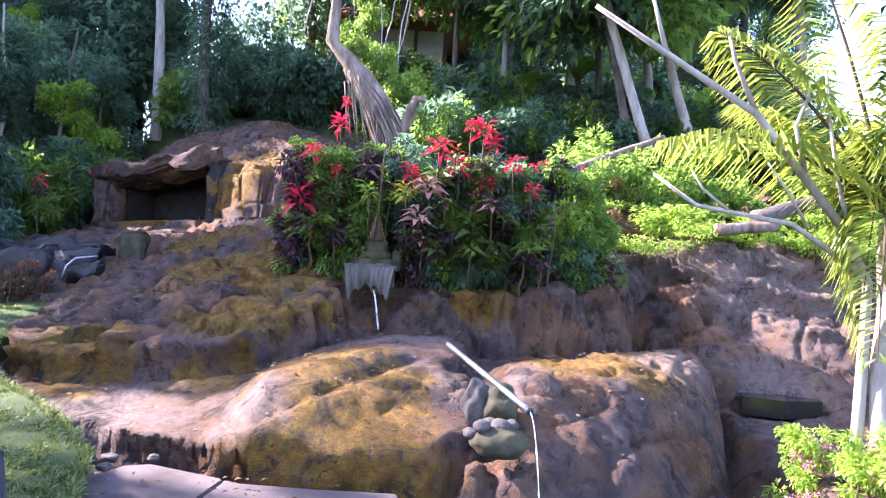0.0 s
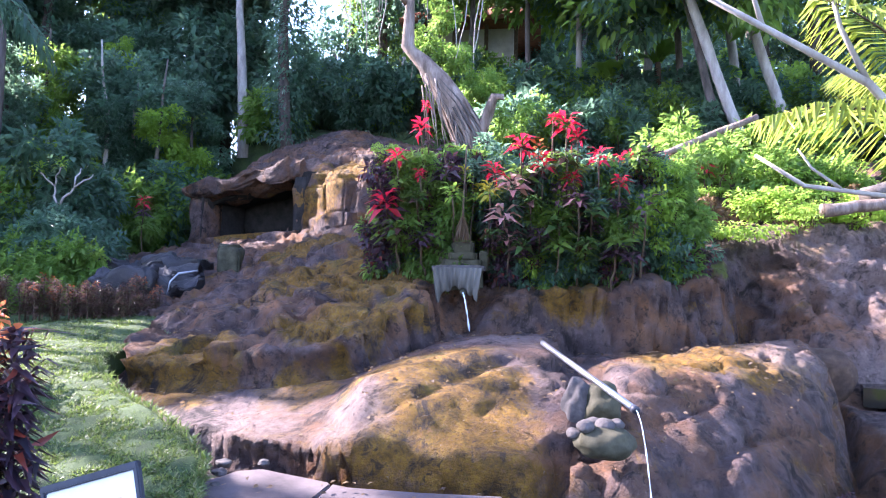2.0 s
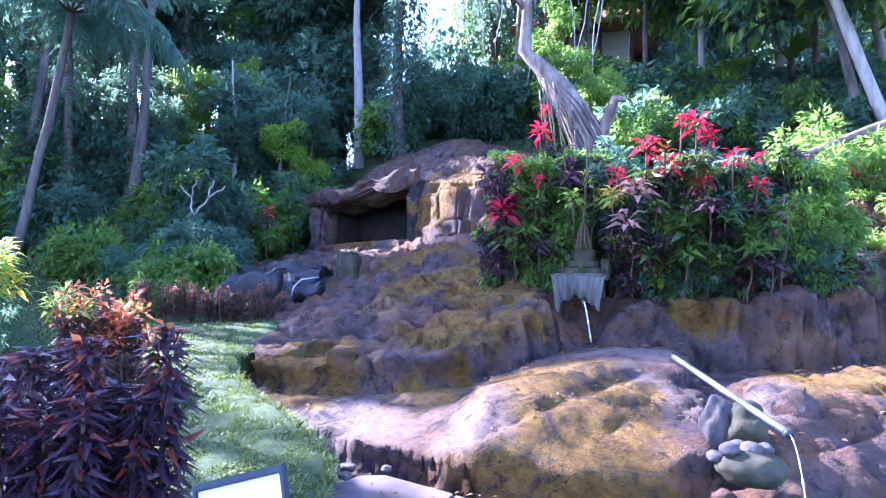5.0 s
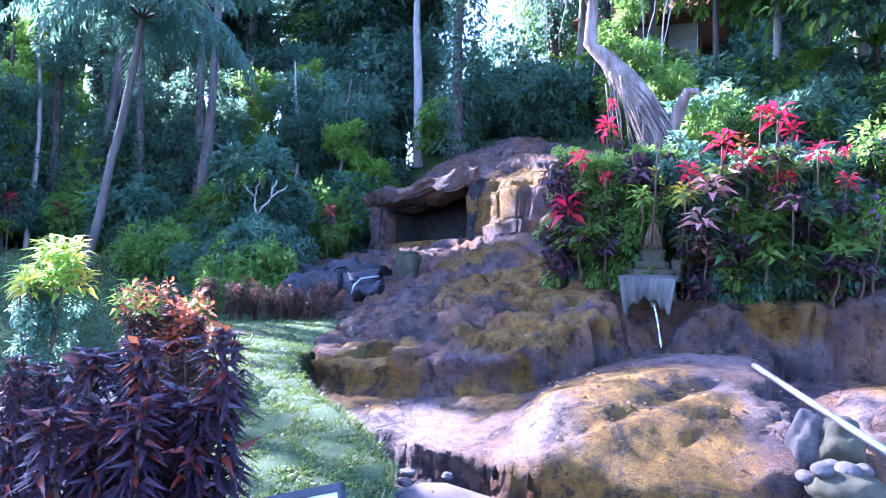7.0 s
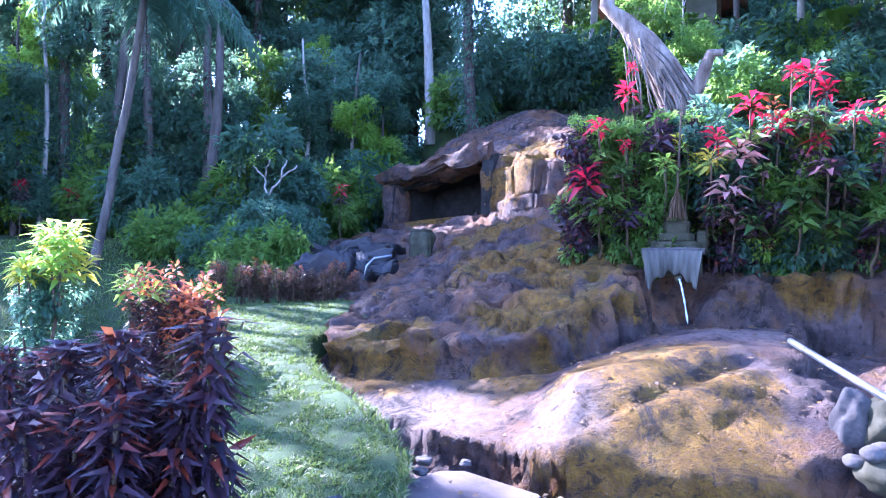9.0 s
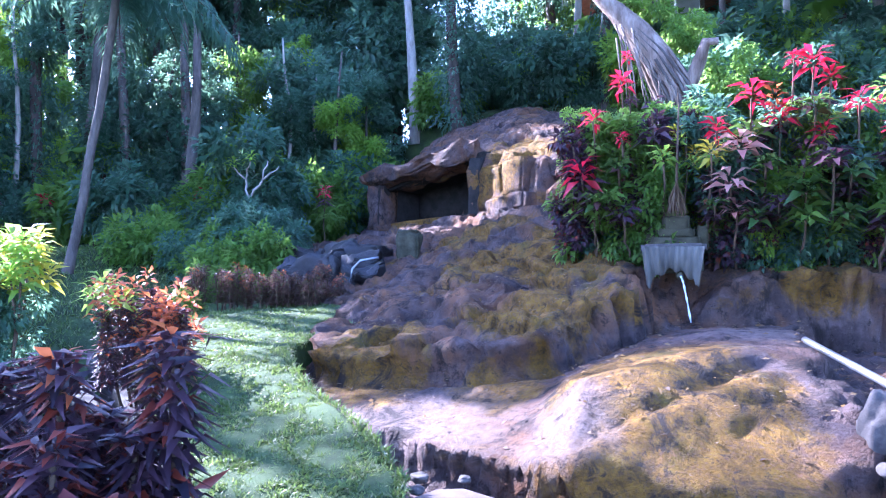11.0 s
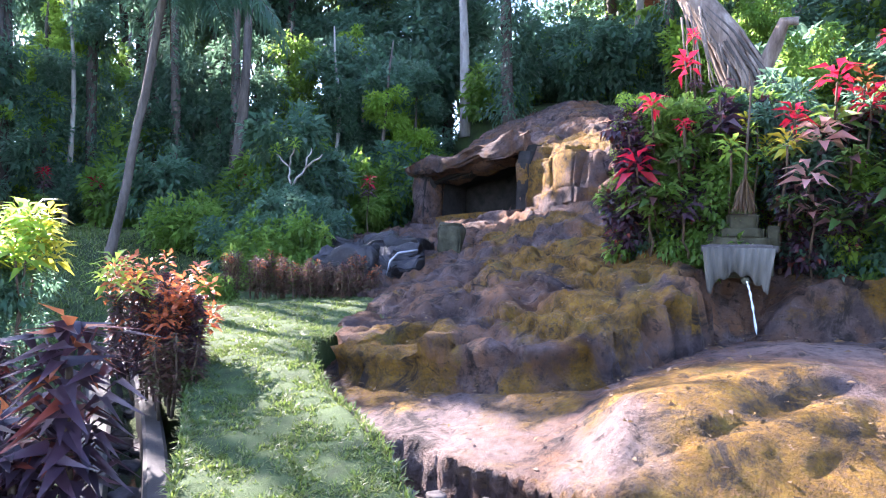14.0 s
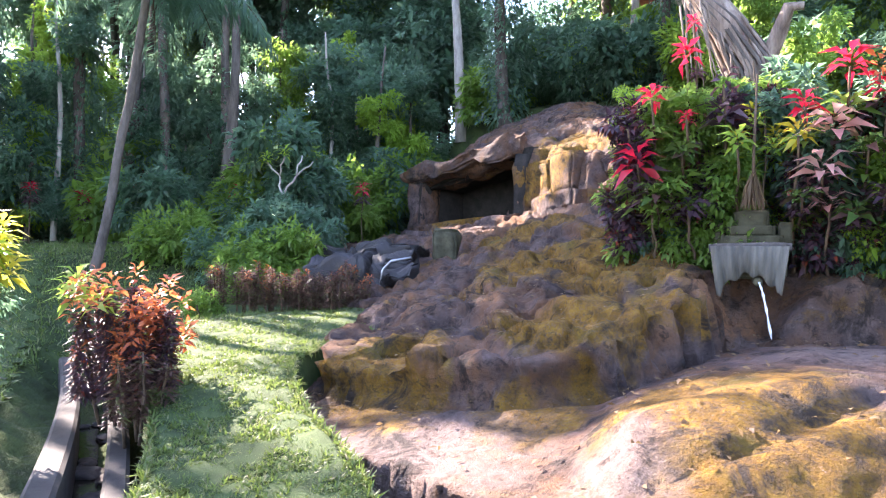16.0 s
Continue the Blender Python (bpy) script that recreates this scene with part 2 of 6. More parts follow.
k = Mat("falling white water", 0.15, 0.6)
k.colour(k.ramp(k.noise(60, 3), [(0.35, (0.55, 0.6, 0.65)), (0.6, (0.92, 0.94, 0.96))]))
k.b.inputs["Transmission Weight"].default_value = 0.35
FOAM = k.m
k = Mat("dark still water", 0.06, 0.5)
k.colour((0.02, 0.018, 0.014))
k.bump(k.noise(9, 3), 0.15, 0.02)
POOL = k.m


# ---- mesh helpers ----
def mesh_object(name, verts, faces, mat, parent=None, label="", smooth=True):
    me = bpy.data.meshes.new(name)
    me.from_pydata([tuple(v) for v in verts], [], [tuple(f) for f in faces])
    me.materials.append(mat)
    me.polygons.foreach_set("use_smooth", [smooth] * len(me.polygons))
    me.update()
    ob = new(name, me)
    if parent:
        ob.parent = parent
    if label:
        tagged(ob, label)
    return ob


def part(name, bm, mat, parent, label="", smooth=True):
    me = bpy.data.meshes.new(name)
    bm.normal_update()
    bm.to_mesh(me)
    bm.free()
    me.materials.append(mat)
    me.polygons.foreach_set("use_smooth", [smooth] * len(me.polygons))
    ob = new(name, me)
    if parent:
        ob.parent = parent
    if label:
        tagged(ob, label)
    return ob


def root(name, at, label, category, group="", rz=0.0, scale=1.0):
    ob = new(name)
    ob.empty_display_size = 0.1
    ob.location, ob.rotation_euler, ob.scale = at, (0, 0, rz), (scale,) * 3
    return tagged(ob, label, category, group)


def tube_data(points, radii, sides=8, lumps=0.0, seed=0):
    """Verts and faces of a tapered tube along points."""
    pts = [Vector(p) for p in points]
    verts, faces = [], []
    for i, p in enumerate(pts):
        d = (pts[min(i + 1, len(pts) - 1)] - pts[max(i - 1, 0)]).normalized()
        u = d.orthogonal().normalized() if i == 0 else (u - d * u.dot(d)).normalized()
        w = d.cross(u)
        for s in range(sides):
            a = 2 * math.pi * s / sides
            q = p + (u * math.cos(a) + w * math.sin(a)) * radii[i]
            if lumps:
                q += (q - p) * lumps * noise.noise(q * (0.5 / max(radii[i], 0.02)) + Vector((seed, 0, 0)))
            verts.append(q)
    for i in range(len(pts) - 1):
        for s in range(sides):
            a, b = i * sides + s, i * sides + (s + 1) % sides
            faces.append((a, b, b + sides, a + sides))
    faces.append(tuple(range(sides - 1, -1, -1)))
    faces.append(tuple(range((len(pts) - 1) * sides, len(pts) * sides)))
    return verts, faces


def wavy(a, b, n, amp, seed):
    """Points from a to b that stray a little."""
    a, b = Vector(a), Vector(b)
    out = []
    for i in range(n + 1):
        t = i / n
        s = math.sin(math.pi * t)
        o = Vector((noise.noise((t * 3, seed, 0.3)), noise.noise((t * 3, seed, 7.7)), 0.4 * noise.noise((t * 3, seed, 15.1))))
        out.append(a.lerp(b, t) + o * amp * (s + 0.15 if 0 < i else 0))
    return out


def leaves_data(base, way, length, width, fold=0.25, bend=0.3):
    """Arrays of leaf blades: base points, directions, lengths and widths. Each leaf is two bent halves, six corners."""
    n = len(base)
    way = way / np.linalg.norm(way, axis=1, keepdims=True)
    up = np.tile([0.0, 0.0, 1.0], (n, 1)) + rng.normal(0, 0.35, (n, 3))
    side = np.cross(way, up)
    side /= np.linalg.norm(side, axis=1, keepdims=True) + 1e-9
    nor = np.cross(side, way)
    L, W = np.asarray(length).reshape(-1, 1) * np.ones((n, 1)), np.asarray(width).reshape(-1, 1) * np.ones((n, 1))
    m = base + way * L * 0.45 + nor * L * bend * 0.12
    tip = base + way * L - nor * L * bend * 0.35
    l, r = m + side * W * 0.5 + nor * W * fold, m - side * W * 0.5 + nor * W * fold
    v = np.stack([base, l, m, r, tip], 1).reshape(-1, 3)
    o = np.arange(n)[:, None] * 5
    f = np.concatenate([o + [0, 2, 1], o + [0, 3, 2], o + [1, 2, 4], o + [2, 3, 4]], 0)
    return v, f


def tri_mesh(name, v, f, mat):
    me = bpy.data.meshes.new(name)
    me.vertices.add(len(v))
    me.vertices.foreach_set("co", np.asarray(v, np.float32).ravel())
    nf = len(f)
    me.loops.add(nf * 3)
    me.loops.foreach_set("vertex_index", np.asarray(f, np.int32).ravel())
    me.polygons.add(nf)
    me.polygons.foreach_set("loop_start", np.arange(nf, dtype=np.int32) * 3)
    me.materials.append(mat)
    me.update(calc_edges=True)
    me.validate()
    return me


def cloud_mesh(name, n, radii, leaf, mat, clumps=14, droop=0.3, hollow=0.45, wide=0.45):
    """A crown: leaves gathered in uneven clumps within an ellipsoid."""
    c = rng.normal(0, 1, (clumps, 3))
    c /= np.linalg.norm(c, axis=1, keepdims=True)
    c *= (hollow + (1 - hollow) * rng.random((clumps, 1)))
    size = 0.22 + 0.25 * rng.random((clumps, 1))
    which = rng.integers(0, clumps, n)
    d = rng.normal(0, 1, (n, 3))
    d /= np.linalg.norm(d, axis=1, keepdims=True)
    p = (c[which] + d * size[which] * rng.random((n, 1)) ** 0.4) * np.array(radii)
    way = d + 0.4 * c[which] + rng.normal(0, 0.5, (n, 3)) + np.array([0, 0, -droop])
    L = leaf * (0.6 + 0.8 * rng.random(n))
    v, f = leaves_data(p, way, L, L * wide)
    return tri_mesh(name, v, f, mat)


def smooth(a, b, v):
    t = np.clip((v - a) / (b - a), 0, 1)
    return t * t * (3 - 2 * t)


def line(v, *pairs):
    return np.interp(v, [p[0] for p in pairs], [p[1] for p in pairs])


# ---- the lie of the land ----
def foot(x):
    return line(x, (-4.8, 6.6), (-4.2, 5.7), (-3.6, 5.28), (-3.2, 5.06), (-2.85, 4.97), (-2.24, 4.8), (-2.0, 4.73), (-1.33, 4.42), (-0.83, 4.42), (-0.2, 4.5), (0.15, 4.7))


def front(x):
    return line(x, (-6, 8.5), (-5.2, 8.2), (-4.6, 6.7), (-4.1, 6.0), (-3.5, 5.75), (-2.8, 5.85), (-2.2, 5.95), (-1.75, 6.05), (-1.5, 6.35), (-1.15, 7.25),
                (-0.4, 7.5), (1, 7.65), (2.0, 8.0), (2.35, 8.5), (2.6, 8.7), (3.2, 8.4), (7, 8.8))


def front_top(x):
    return line(x, (-6, 0.95), (-4.6, 0.74), (-4.1, 0.66), (-3.5, 0.67), (-2.8, 0.76), (-2, 0.88), (-1.6, 1.0), (-1.3, 1.2), (-0.4, 1.32), (0.5, 1.38), (1.6, 1.5), (2.1, 1.58), (2.6, 1.9), (4, 2.2), (7, 2.2))


def cliff(x):
    return line(x, (-11, 17.5), (-9.3, 16), (-8.3, 15), (-5.7, 14.3), (-4.1, 13.0), (-2.8, 11.2), (-2.0, 9.2), (-1.3, 8.0), (-0.5, 8.05), (2.2, 8.9), (3, 9.6), (7, 10))


def cliff_base(x):
    return line(x, (-11, 2.0), (-8.3, 2.12), (-5.7, 2.38), (-4.1, 2.45), (-2.8, 2.2), (-2.0, 1.75), (-1.3, 1.5), (-0.5, 1.42), (2.2, 1.75), (3, 2.3), (7, 2.45))


def cliff_rise(x):
    return line(x, (-11, 0.5), (-9.3, 0.9), (-8.3, 1.5), (-5.7, 1.6), (-4.1, 1.15), (-2.8, 1.0), (-2.0, 1.3), (-1.3, 1.5), (2.2, 1.3), (4, 1.0), (7, 1.0))


def cliff_run(x):
    return line(x, (-11, 1.2), (-9.3, 0.6), (-8.3, 0.3), (-4.1, 0.35), (-2.8, 0.9), (-2.0, 1.6), (-1.3, 2.2), (7, 2.6))


def far_ground(x, y):
    """Lawn and forest floor beside and behind the rock."""
    low = 0.42 + 0.13 * np.clip(-x - 6, 0, 6) + 0.02 * np.clip(-x - 12, 0, 60) + 0.09 * np.clip(y - 6, 0, 8) + 0.05 * np.clip(y - 14, 0, 40)
    hill = line(y, (0, 0.0), (5, 0.0), (8, 0.45), (9.5, 0.8), (12, 2.2), (15, 4.0), (18, 5.1), (20, 6.0), (26, 7.6), (40, 9.5), (80, 11.0))
    w = smooth(-12.5, -8.8, x)
    out = low * (1 - w) + hill * w
    near = smooth(6.5, 3.0, y) * smooth(-4.5, -2.5, x)
    return out * (1 - near) - 0.16 * near


def rock_height(x, y):
    yf, yb, zt = foot(x), front(x), front_top(x)
    # bowl between the foot and the first step
    back = line(x, (-4.6, 0.5), (-4.1, 0.42), (-3.5, 0.4), (-2.8, 0.44), (-2.2, 0.5), (-1.7, 0.58), (-1.3, 0.8))
    u = np.clip((y - yf) / (yb - yf), 0, 1)
    bowl = 0.2 + (back - 0.2) * u ** 0.8 - 0.05 * np.sin(np.pi * u)
    # mossy bulge whose top carries the spring's runnel
    yc = line(x, (-2.2, 5.9), (-1.8, 5.6), (-1.4, 5.05), (-1.0, 5.25), (-0.6, 5.55), (-0.2, 5.85), (0.1, 5.75))
    zc = line(x, (-2.2, 0.5), (-1.8, 0.54), (-1.4, 0.68), (-1.0, 0.8), (-0.6, 0.87), (0.1, 0.86))
    v = np.clip((y - yf) / (yc - yf), 0, 1)
    bulge = 0.2 + (zc - 0.2) * (1 - (1 - v) ** 1.45)
    groove = line(x, (-2.0, 0.5), (-1.5, 0.3), (-1.2, 0.42), (-0.8, 0.62), (-0.2, 0.85))
    bulge -= 0.045 * np.exp(-((v - groove) / 0.07) ** 2) * smooth(-0.1, -0.5, x)
    bulge += 0.035 * np.exp(-((v - groove + 0.2) / 0.13) ** 2) * smooth(-0.1, -0.5, x)
    wb = smooth(-2.3, -1.25, x + 0.35 * (v - 0.4))
    z = bowl * (1 - wb) + bulge * wb
    lift = smooth(-0.02, 0.11, y - yf)
    z = z * lift - 0.14 * (1 - lift)
    # block beside the spout, with its wet face below
    yf2 = line(x, (-0.1, 4.5), (0.2, 4.15), (0.7, 4.2), (1.4, 4.5), (2.1, 5.2), (2.7, 6.3), (3.0, 7.4))
    yc2 = line(x, (0.1, 5.3), (0.8, 6.0), (1.8, 6.75), (2.6, 7.2), (3.0, 7.6))
    zc2 = line(x, (0.1, 0.76), (0.8, 0.8), (1.8, 0.86), (2.5, 0.92), (2.85, 0.7), (3.05, 0.2))
    v2 = np.clip((y - yf2) / (yc2 - yf2), 0, 1)
    block = -0.4 + (zc2 + 0.4) * (1 - (1 - v2) ** 2.3)
    block += 0.05 * np.sin(v2 * 9 + x * 1.3) * v2 * (1 - v2) * 2
    block -= 0.28 * np.exp(-(((x - 0.3) / 0.16) ** 2 + ((y - 5.0) / 0.55) ** 2))
    block -= 0.16 * smooth(0.0, 0.6, y - yc2) * smooth(2.9, 2.4, x)
    # dirt and smooth rock further along
    dirt = 0.0 + 0.1 * np.clip(x - 3, 0, 3) + 0.16 * np.clip(y - 6, 0, 1.4) + 0.9 * smooth(7.4, 8.6, y) - 0.22 * np.exp(-(((x - 3.7) / 0.5) ** 2 + ((y - 7.6) / 0.35) ** 2))
    wr = smooth(2.75, 3.1, x)
    block = block * (1 - wr) + dirt * wr
    wx = smooth(0.02, 0.2, x + 0.03 * np.sin(y * 9))
    z = z * (1 - wx) + block * wx
    # first step, then the pitted slope, then the cliff
    s = smooth(0, 1, np.clip((y - yb) / line(x, (-3, 0.13), (-1.4, 0.2), (-1.2, 0.12), (2.2, 0.2), (2.7, 1.0), (7, 1.15)), 0, 1))
    yk, zk = cliff(x), cliff_base(x)
    q = np.clip((y - yb - 0.2) / np.maximum(yk - yb - 0.2, 0.15), 0, 1)
    mid = zt + (zk - zt) * q ** line(x, (-5, 1.15), (-3.2, 1.0), (-2.2, 0.85), (-1.4, 0.7), (0, 1))
    step = 0.24
    ph = (mid + 0.1 * np.sin(x * 1.7 + y * 0.6) + 0.06 * np.sin(x * 4.3 - y * 1.9)) / step
    mid = mid + 1.0 * step * (smooth(0.3, 0.72, ph - np.floor(ph)) - (ph - np.floor(ph))) * smooth(-1.0, -2.2, x)
    z = np.where(y > yb, np.maximum(z * (1 - s) + mid * s, mid * s), z)
    c = smooth(0, 1, np.clip((y - yk) / cliff_run(x), 0, 1))
    rise = line(y - yk - cliff_run(x), (0, 0), (3.5, 0.95), (7, 1.9), (12, 3.0))
    # the bare earth mound above the niche
    mound = line(y - yk - cliff_run(x), (0, -0.2), (0.5, 0.0), (1.2, 0.4), (2.4, 1.1), (3.6, 1.6), (5, 2.0), (12, 2.6)) * line(x, (-6, 1.0), (-4, 0.8))
    wm = smooth(-9.2, -7.6, x) * smooth(-1.6, -3.4, x)
    top = zk + cliff_rise(x) + rise * (1 - wm) + mound * wm
    top -= 0.4 * smooth(-8.0, -10.5, x) * np.clip(y - 15, 0, 3)
    z = z * (1 - c) + top * c
    z -= 0.07 * np.exp(-((y - yb + 0.04) / 0.06) ** 2) * smooth(2.4, 1.8, x)
    # crevice at the end of the spring wall
    z -= 0.75 * np.exp(-((x - 2.38 - 0.12 * (y - 8)) / 0.13) ** 2) * smooth(7.7, 8.1, y) * smooth(9.4, 8.9, y)
    # the hollow under the spring
    z -= 0.42 * np.exp(-(((x + 0.92) / 0.3) ** 2)) * smooth(7.15, 7.4, y) * smooth(7.95, 7.7, y)
    return z


PITS = [(-2.9, 6.5, 0.09), (-1.65, 7.55, 0.1), (-2.45, 7.6, 0.09), (-3.7, 6.6, 0.1), (-3.0, 7.9, 0.1), (-3.9, 8.4, 0.12), (-2.1, 6.35, 0.07), (-3.9, 10.2, 0.16), (-5.0, 12.2, 0.16), (-1.35, 6.75, 0.09), (-2.7, 9.6, 0.14), (-6.3, 16.0, 0.2), (-4.9, 15.2, 0.25), (-3.2, 12.4, 0.25), (-1.55, 6.5, 0.1), (-1.9, 6.75, 0.07), (-1.25, 7.35, 0.12), (-2.3, 7.0, 0.06), (-1.75, 7.2, 0.07), (-2.7, 6.9, 0.09), (-2.0, 7.9, 0.08), (-3.3, 7.4, 0.08),
        (-4.6, 9.6, 0.2), (-3.1, 8.6, 0.08), (-2.5, 8.3, 0.1), (-1.4, 7.0, 0.07), (-2.2, 9.4, 0.2), (-3.6, 12.6, 0.22), (-4.2, 13.7, 0.25), (-5.0, 14.2, 0.2), (-3.4, 12.9, 0.16),
        (-0.2, 7.2, 0.06), (0.35, 7.55, 0.05), (4.6, 8.7, 0.1), (3.3, 8.6, 0.1), (1.6, 6.3, 0.07), (2.0, 6.4, 0.05), (-0.45, 7.35, 0.1)]


def grid_mesh(name, xs, ys, height, mat, rough=0.0, keep=None):
    X, Y = np.meshgrid(xs, ys)
    Z = height(X, Y)
    if rough:
        gy, gx = np.gradient(Z, ys, xs)
        N = np.stack([-gx, -gy, np.ones_like(Z)], -1)
        N /= np.linalg.norm(N, axis=-1, keepdims=True)
        D = np.zeros_like(Z)
        flat, out = np.stack([X, Y, Z], -1).reshape(-1, 3), np.zeros(Z.size)
        for i, p in enumerate(flat):
            q = Vector(p)
            crack = max(0.0, 0.07 - abs(noise.noise(q * 1.35 + Vector((4, 0, 9))))) + 0.7 * max(0.0, 0.06 - abs(noise.noise(q * 2.9 + Vector((0, 5, 2)))))
            ledge = max(0.0, 0.13 - abs(noise.noise(Vector((p[0] * 0.75 + 3, p[1] * 0.75, p[2] * 3.6 + 0.5 * noise.noise(q * 0.9))))))
            out[i] = (-1.0 * crack - 0.6 * ledge + 0.055 * noise.noise(q * 1.7) + 0.06 * (0.38 - abs(noise.noise(q * 4.6 + Vector((9, 0, 0))))) + 0.03 * noise.noise(q * 8.3)
                      + 0.022 * noise.noise(q * 19.0) - 0.05 * max(0.0, noise.noise(q * 5.1 + Vector((0, 31, 0))) - 0.42) * 3)
        calm = smooth(0.05, -0.1, X) * smooth(-0.02, 0.12, Y - foot(X)) * smooth(0.02, -0.15, Y - front(X)) * smooth(-4.6, -4.2, X)
        calm = np.maximum(calm, 0.6 * smooth(0.3, 0.6, X) * smooth(7.6, 7.2, Y))
        calm = np.maximum(calm, 0.5 * smooth(2.6, 3.0, X) * smooth(8.3, 8.0, Y))
        D = out.reshape(Z.shape) * rough * (1 - 0.84 * calm)
        for px, py, r in PITS:
            r = max(0.055, 0.8 * r)
            d2 = ((X - px) ** 2 + ((Y - py) * 0.8) ** 2) / (r * r)
            D -= 3.0 * r * np.exp(-d2 ** 2)
        # undercut foot and first step
        lip = 0.13 * smooth(0.06, 0.2, Z) * np.exp(-((Y - foot(X) - 0.06) / 0.2) ** 2) * smooth(0.1, -0.1, X) * smooth(-4.6, -4.0, X)
        lip += 0.18 * smooth(-0.26, -0.06, Z - front_top(X)) * np.exp(-((Y - front(X) - 0.08) / 0.22) ** 2) * smooth(2.3, 1.9, X) * smooth(-4.8, -4.2, X) * (1 - np.exp(-((X + 1.35) / 0.4) ** 4))
        lip *= 0.75 + 0.5 * np.sin(X * 5.1) * np.sin(X * 2.3 + 1)
        Y = Y - lip + 0.075 * np.sin(Z * 15 + X * 0.9 + 2 * np.sin(X * 1.7)) * smooth(2.5, 2.9, X) * smooth(0.9, 1.2, Z) * smooth(2.3, 1.9, Z)
        X, Y, Z = X + N[..., 0] * D, Y + N[..., 1] * D, Z + N[..., 2] * D
    ny, nx = X.shape
    v = np.stack([X, Y, Z], -1).reshape(-1, 3)
    o = (np.arange(ny - 1)[:, None] * nx + np.arange(nx - 1)[None, :]).ravel()
    f = np.stack([o, o + 1, o + nx + 1, o + nx], 1)
    if keep is not None:
        f = f[keep(v[f].mean(1))]
    me = bpy.data.meshes.new(name)
    me.from_pydata(v.tolist(), [], f.tolist())
    me.materials.append(mat)
    me.polygons.foreach_set("use_smooth", [True] * len(me.polygons))
    return new(name, me)


# the niche stands in the cliff between these two points of the plan
NL, NR = np.array([-8.15, 14.95]), np.array([-5.68, 14.4])


def shown_rock(c):
    w = NR - NL
    west = line(c[:, 1], (3.9, -3.9), (4.6, -3.9), (5.2, -4.5), (6.0, -5.0), (7.5, -5.2), (8.6, -6.0), (9.2, -7.2), (10.5, -8.2), (12, -9.2), (15, -11.0), (16, -11.5))
    s = ((c[:, :2] - NL) @ w) / (w @ w)
    d = ((c[:, :2] - NL) @ np.array([-w[1], w[0]])) / np.linalg.norm(w)
    sill, head = 2.16 + 0.24 * s, 3.14 + 0.5 * s
    return (c[:, 0] > west) & ~((s > 0.0) & (s < 1.0) & (d > -0.5) & (d < 1.2) & (c[:, 2] > sill) & (c[:, 2] < head))


rock = grid_mesh("rock_slope", np.arange(-11.5, 7.6, 0.042), np.concatenate([np.arange(3.9, 9.2, 0.036), np.arange(9.2, 19.5, 0.06)]), rock_height, ROCK, 1.25, shown_rock)
tagged(rock, "terraced mossy brown volcanic rock slope with pits and ledges", "rock", kind="structure")


def ground_height(x, y):
    g = far_ground(x, y)
    # sinks out of sight under the rock and the water channel
    west = line(y, (3.9, -3.9), (4.6, -3.9), (5.2, -4.5), (6.0, -5.0), (7.5, -5.2), (8.6, -6.0), (9.2, -7.2), (10.5, -8.2), (12, -9.2), (15, -11.0), (16, -11.5))
    under = smooth(0.1, 0.7, x - west) * smooth(7.5, 6.8, x) * smooth(3.9, 4.6, y) * smooth(19.4, 18.8, y)
    g = np.where(under > 0, np.minimum(g, rock_height(np.clip(x, -11.4, 7.5), np.clip(y, 3.9, 19.4)) - (0.35 + 1.5 * smooth(9, 12, y)) * under), g)
    side = (x + 6.0) * 0.57 + (y - 5.0) * 0.82
    dug = smooth(0.5, 0.32, abs(side)) * smooth(-10, -8.5, x) * smooth(-1.9, -2.4, x)
    g = g * (1 - dug) + (-0.22) * dug
    dug2 = smooth(-0.6, 0.0, x) * smooth(4.0, 3.3, x) * smooth(3.0, 3.4, y) * smooth(7, 6, y)
    return g - 0.6 * dug2


gx = np.concatenate([[-900, -300, -120, -70], np.arange(-45, -14, 1.0), np.arange(-14, 9, 0.25), np.arange(9, 40, 1.5), [60, 120, 300, 900]])
gy = np.concatenate([[-900, -300, -120, -60, -30, -15], np.arange(-9, 0, 1.0), np.arange(0, 20, 0.25), np.arange(20, 60, 1.5), [80, 130, 300, 900]])
ground = tagged(grid_mesh("ground", gx, gy, ground_height, FOREST_FLOOR), "dark green forest floor with low undergrowth", "ground", kind="structure")


# ---- concrete path ----
def slab(name, outline, z0, z1, mat, parent=None, label="", bevel=0.012):
    bm = bmesh.new()
    bot = [bm.verts.new((x, y, z0)) for x, y in outline]
    top = [bm.verts.new((x, y, z1)) for x, y in outline]
    bm.faces.new(list(reversed(bot)))
    bm.faces.new(top)
    for i in range(len(outline)):
        j = (i + 1) % len(outline)
        bm.faces.new((bot[i], bot[j], top[j], top[i]))
    bmesh.ops.recalc_face_normals(bm, faces=bm.faces)
    bmesh.ops.bevel(bm, geom=[e for e in bm.edges if all(abs(v.co.z - z1) < 1e-4 for v in e.verts)], offset=bevel, segments=2, affect="EDGES")
    return part(name, bm, mat, parent, label, False)


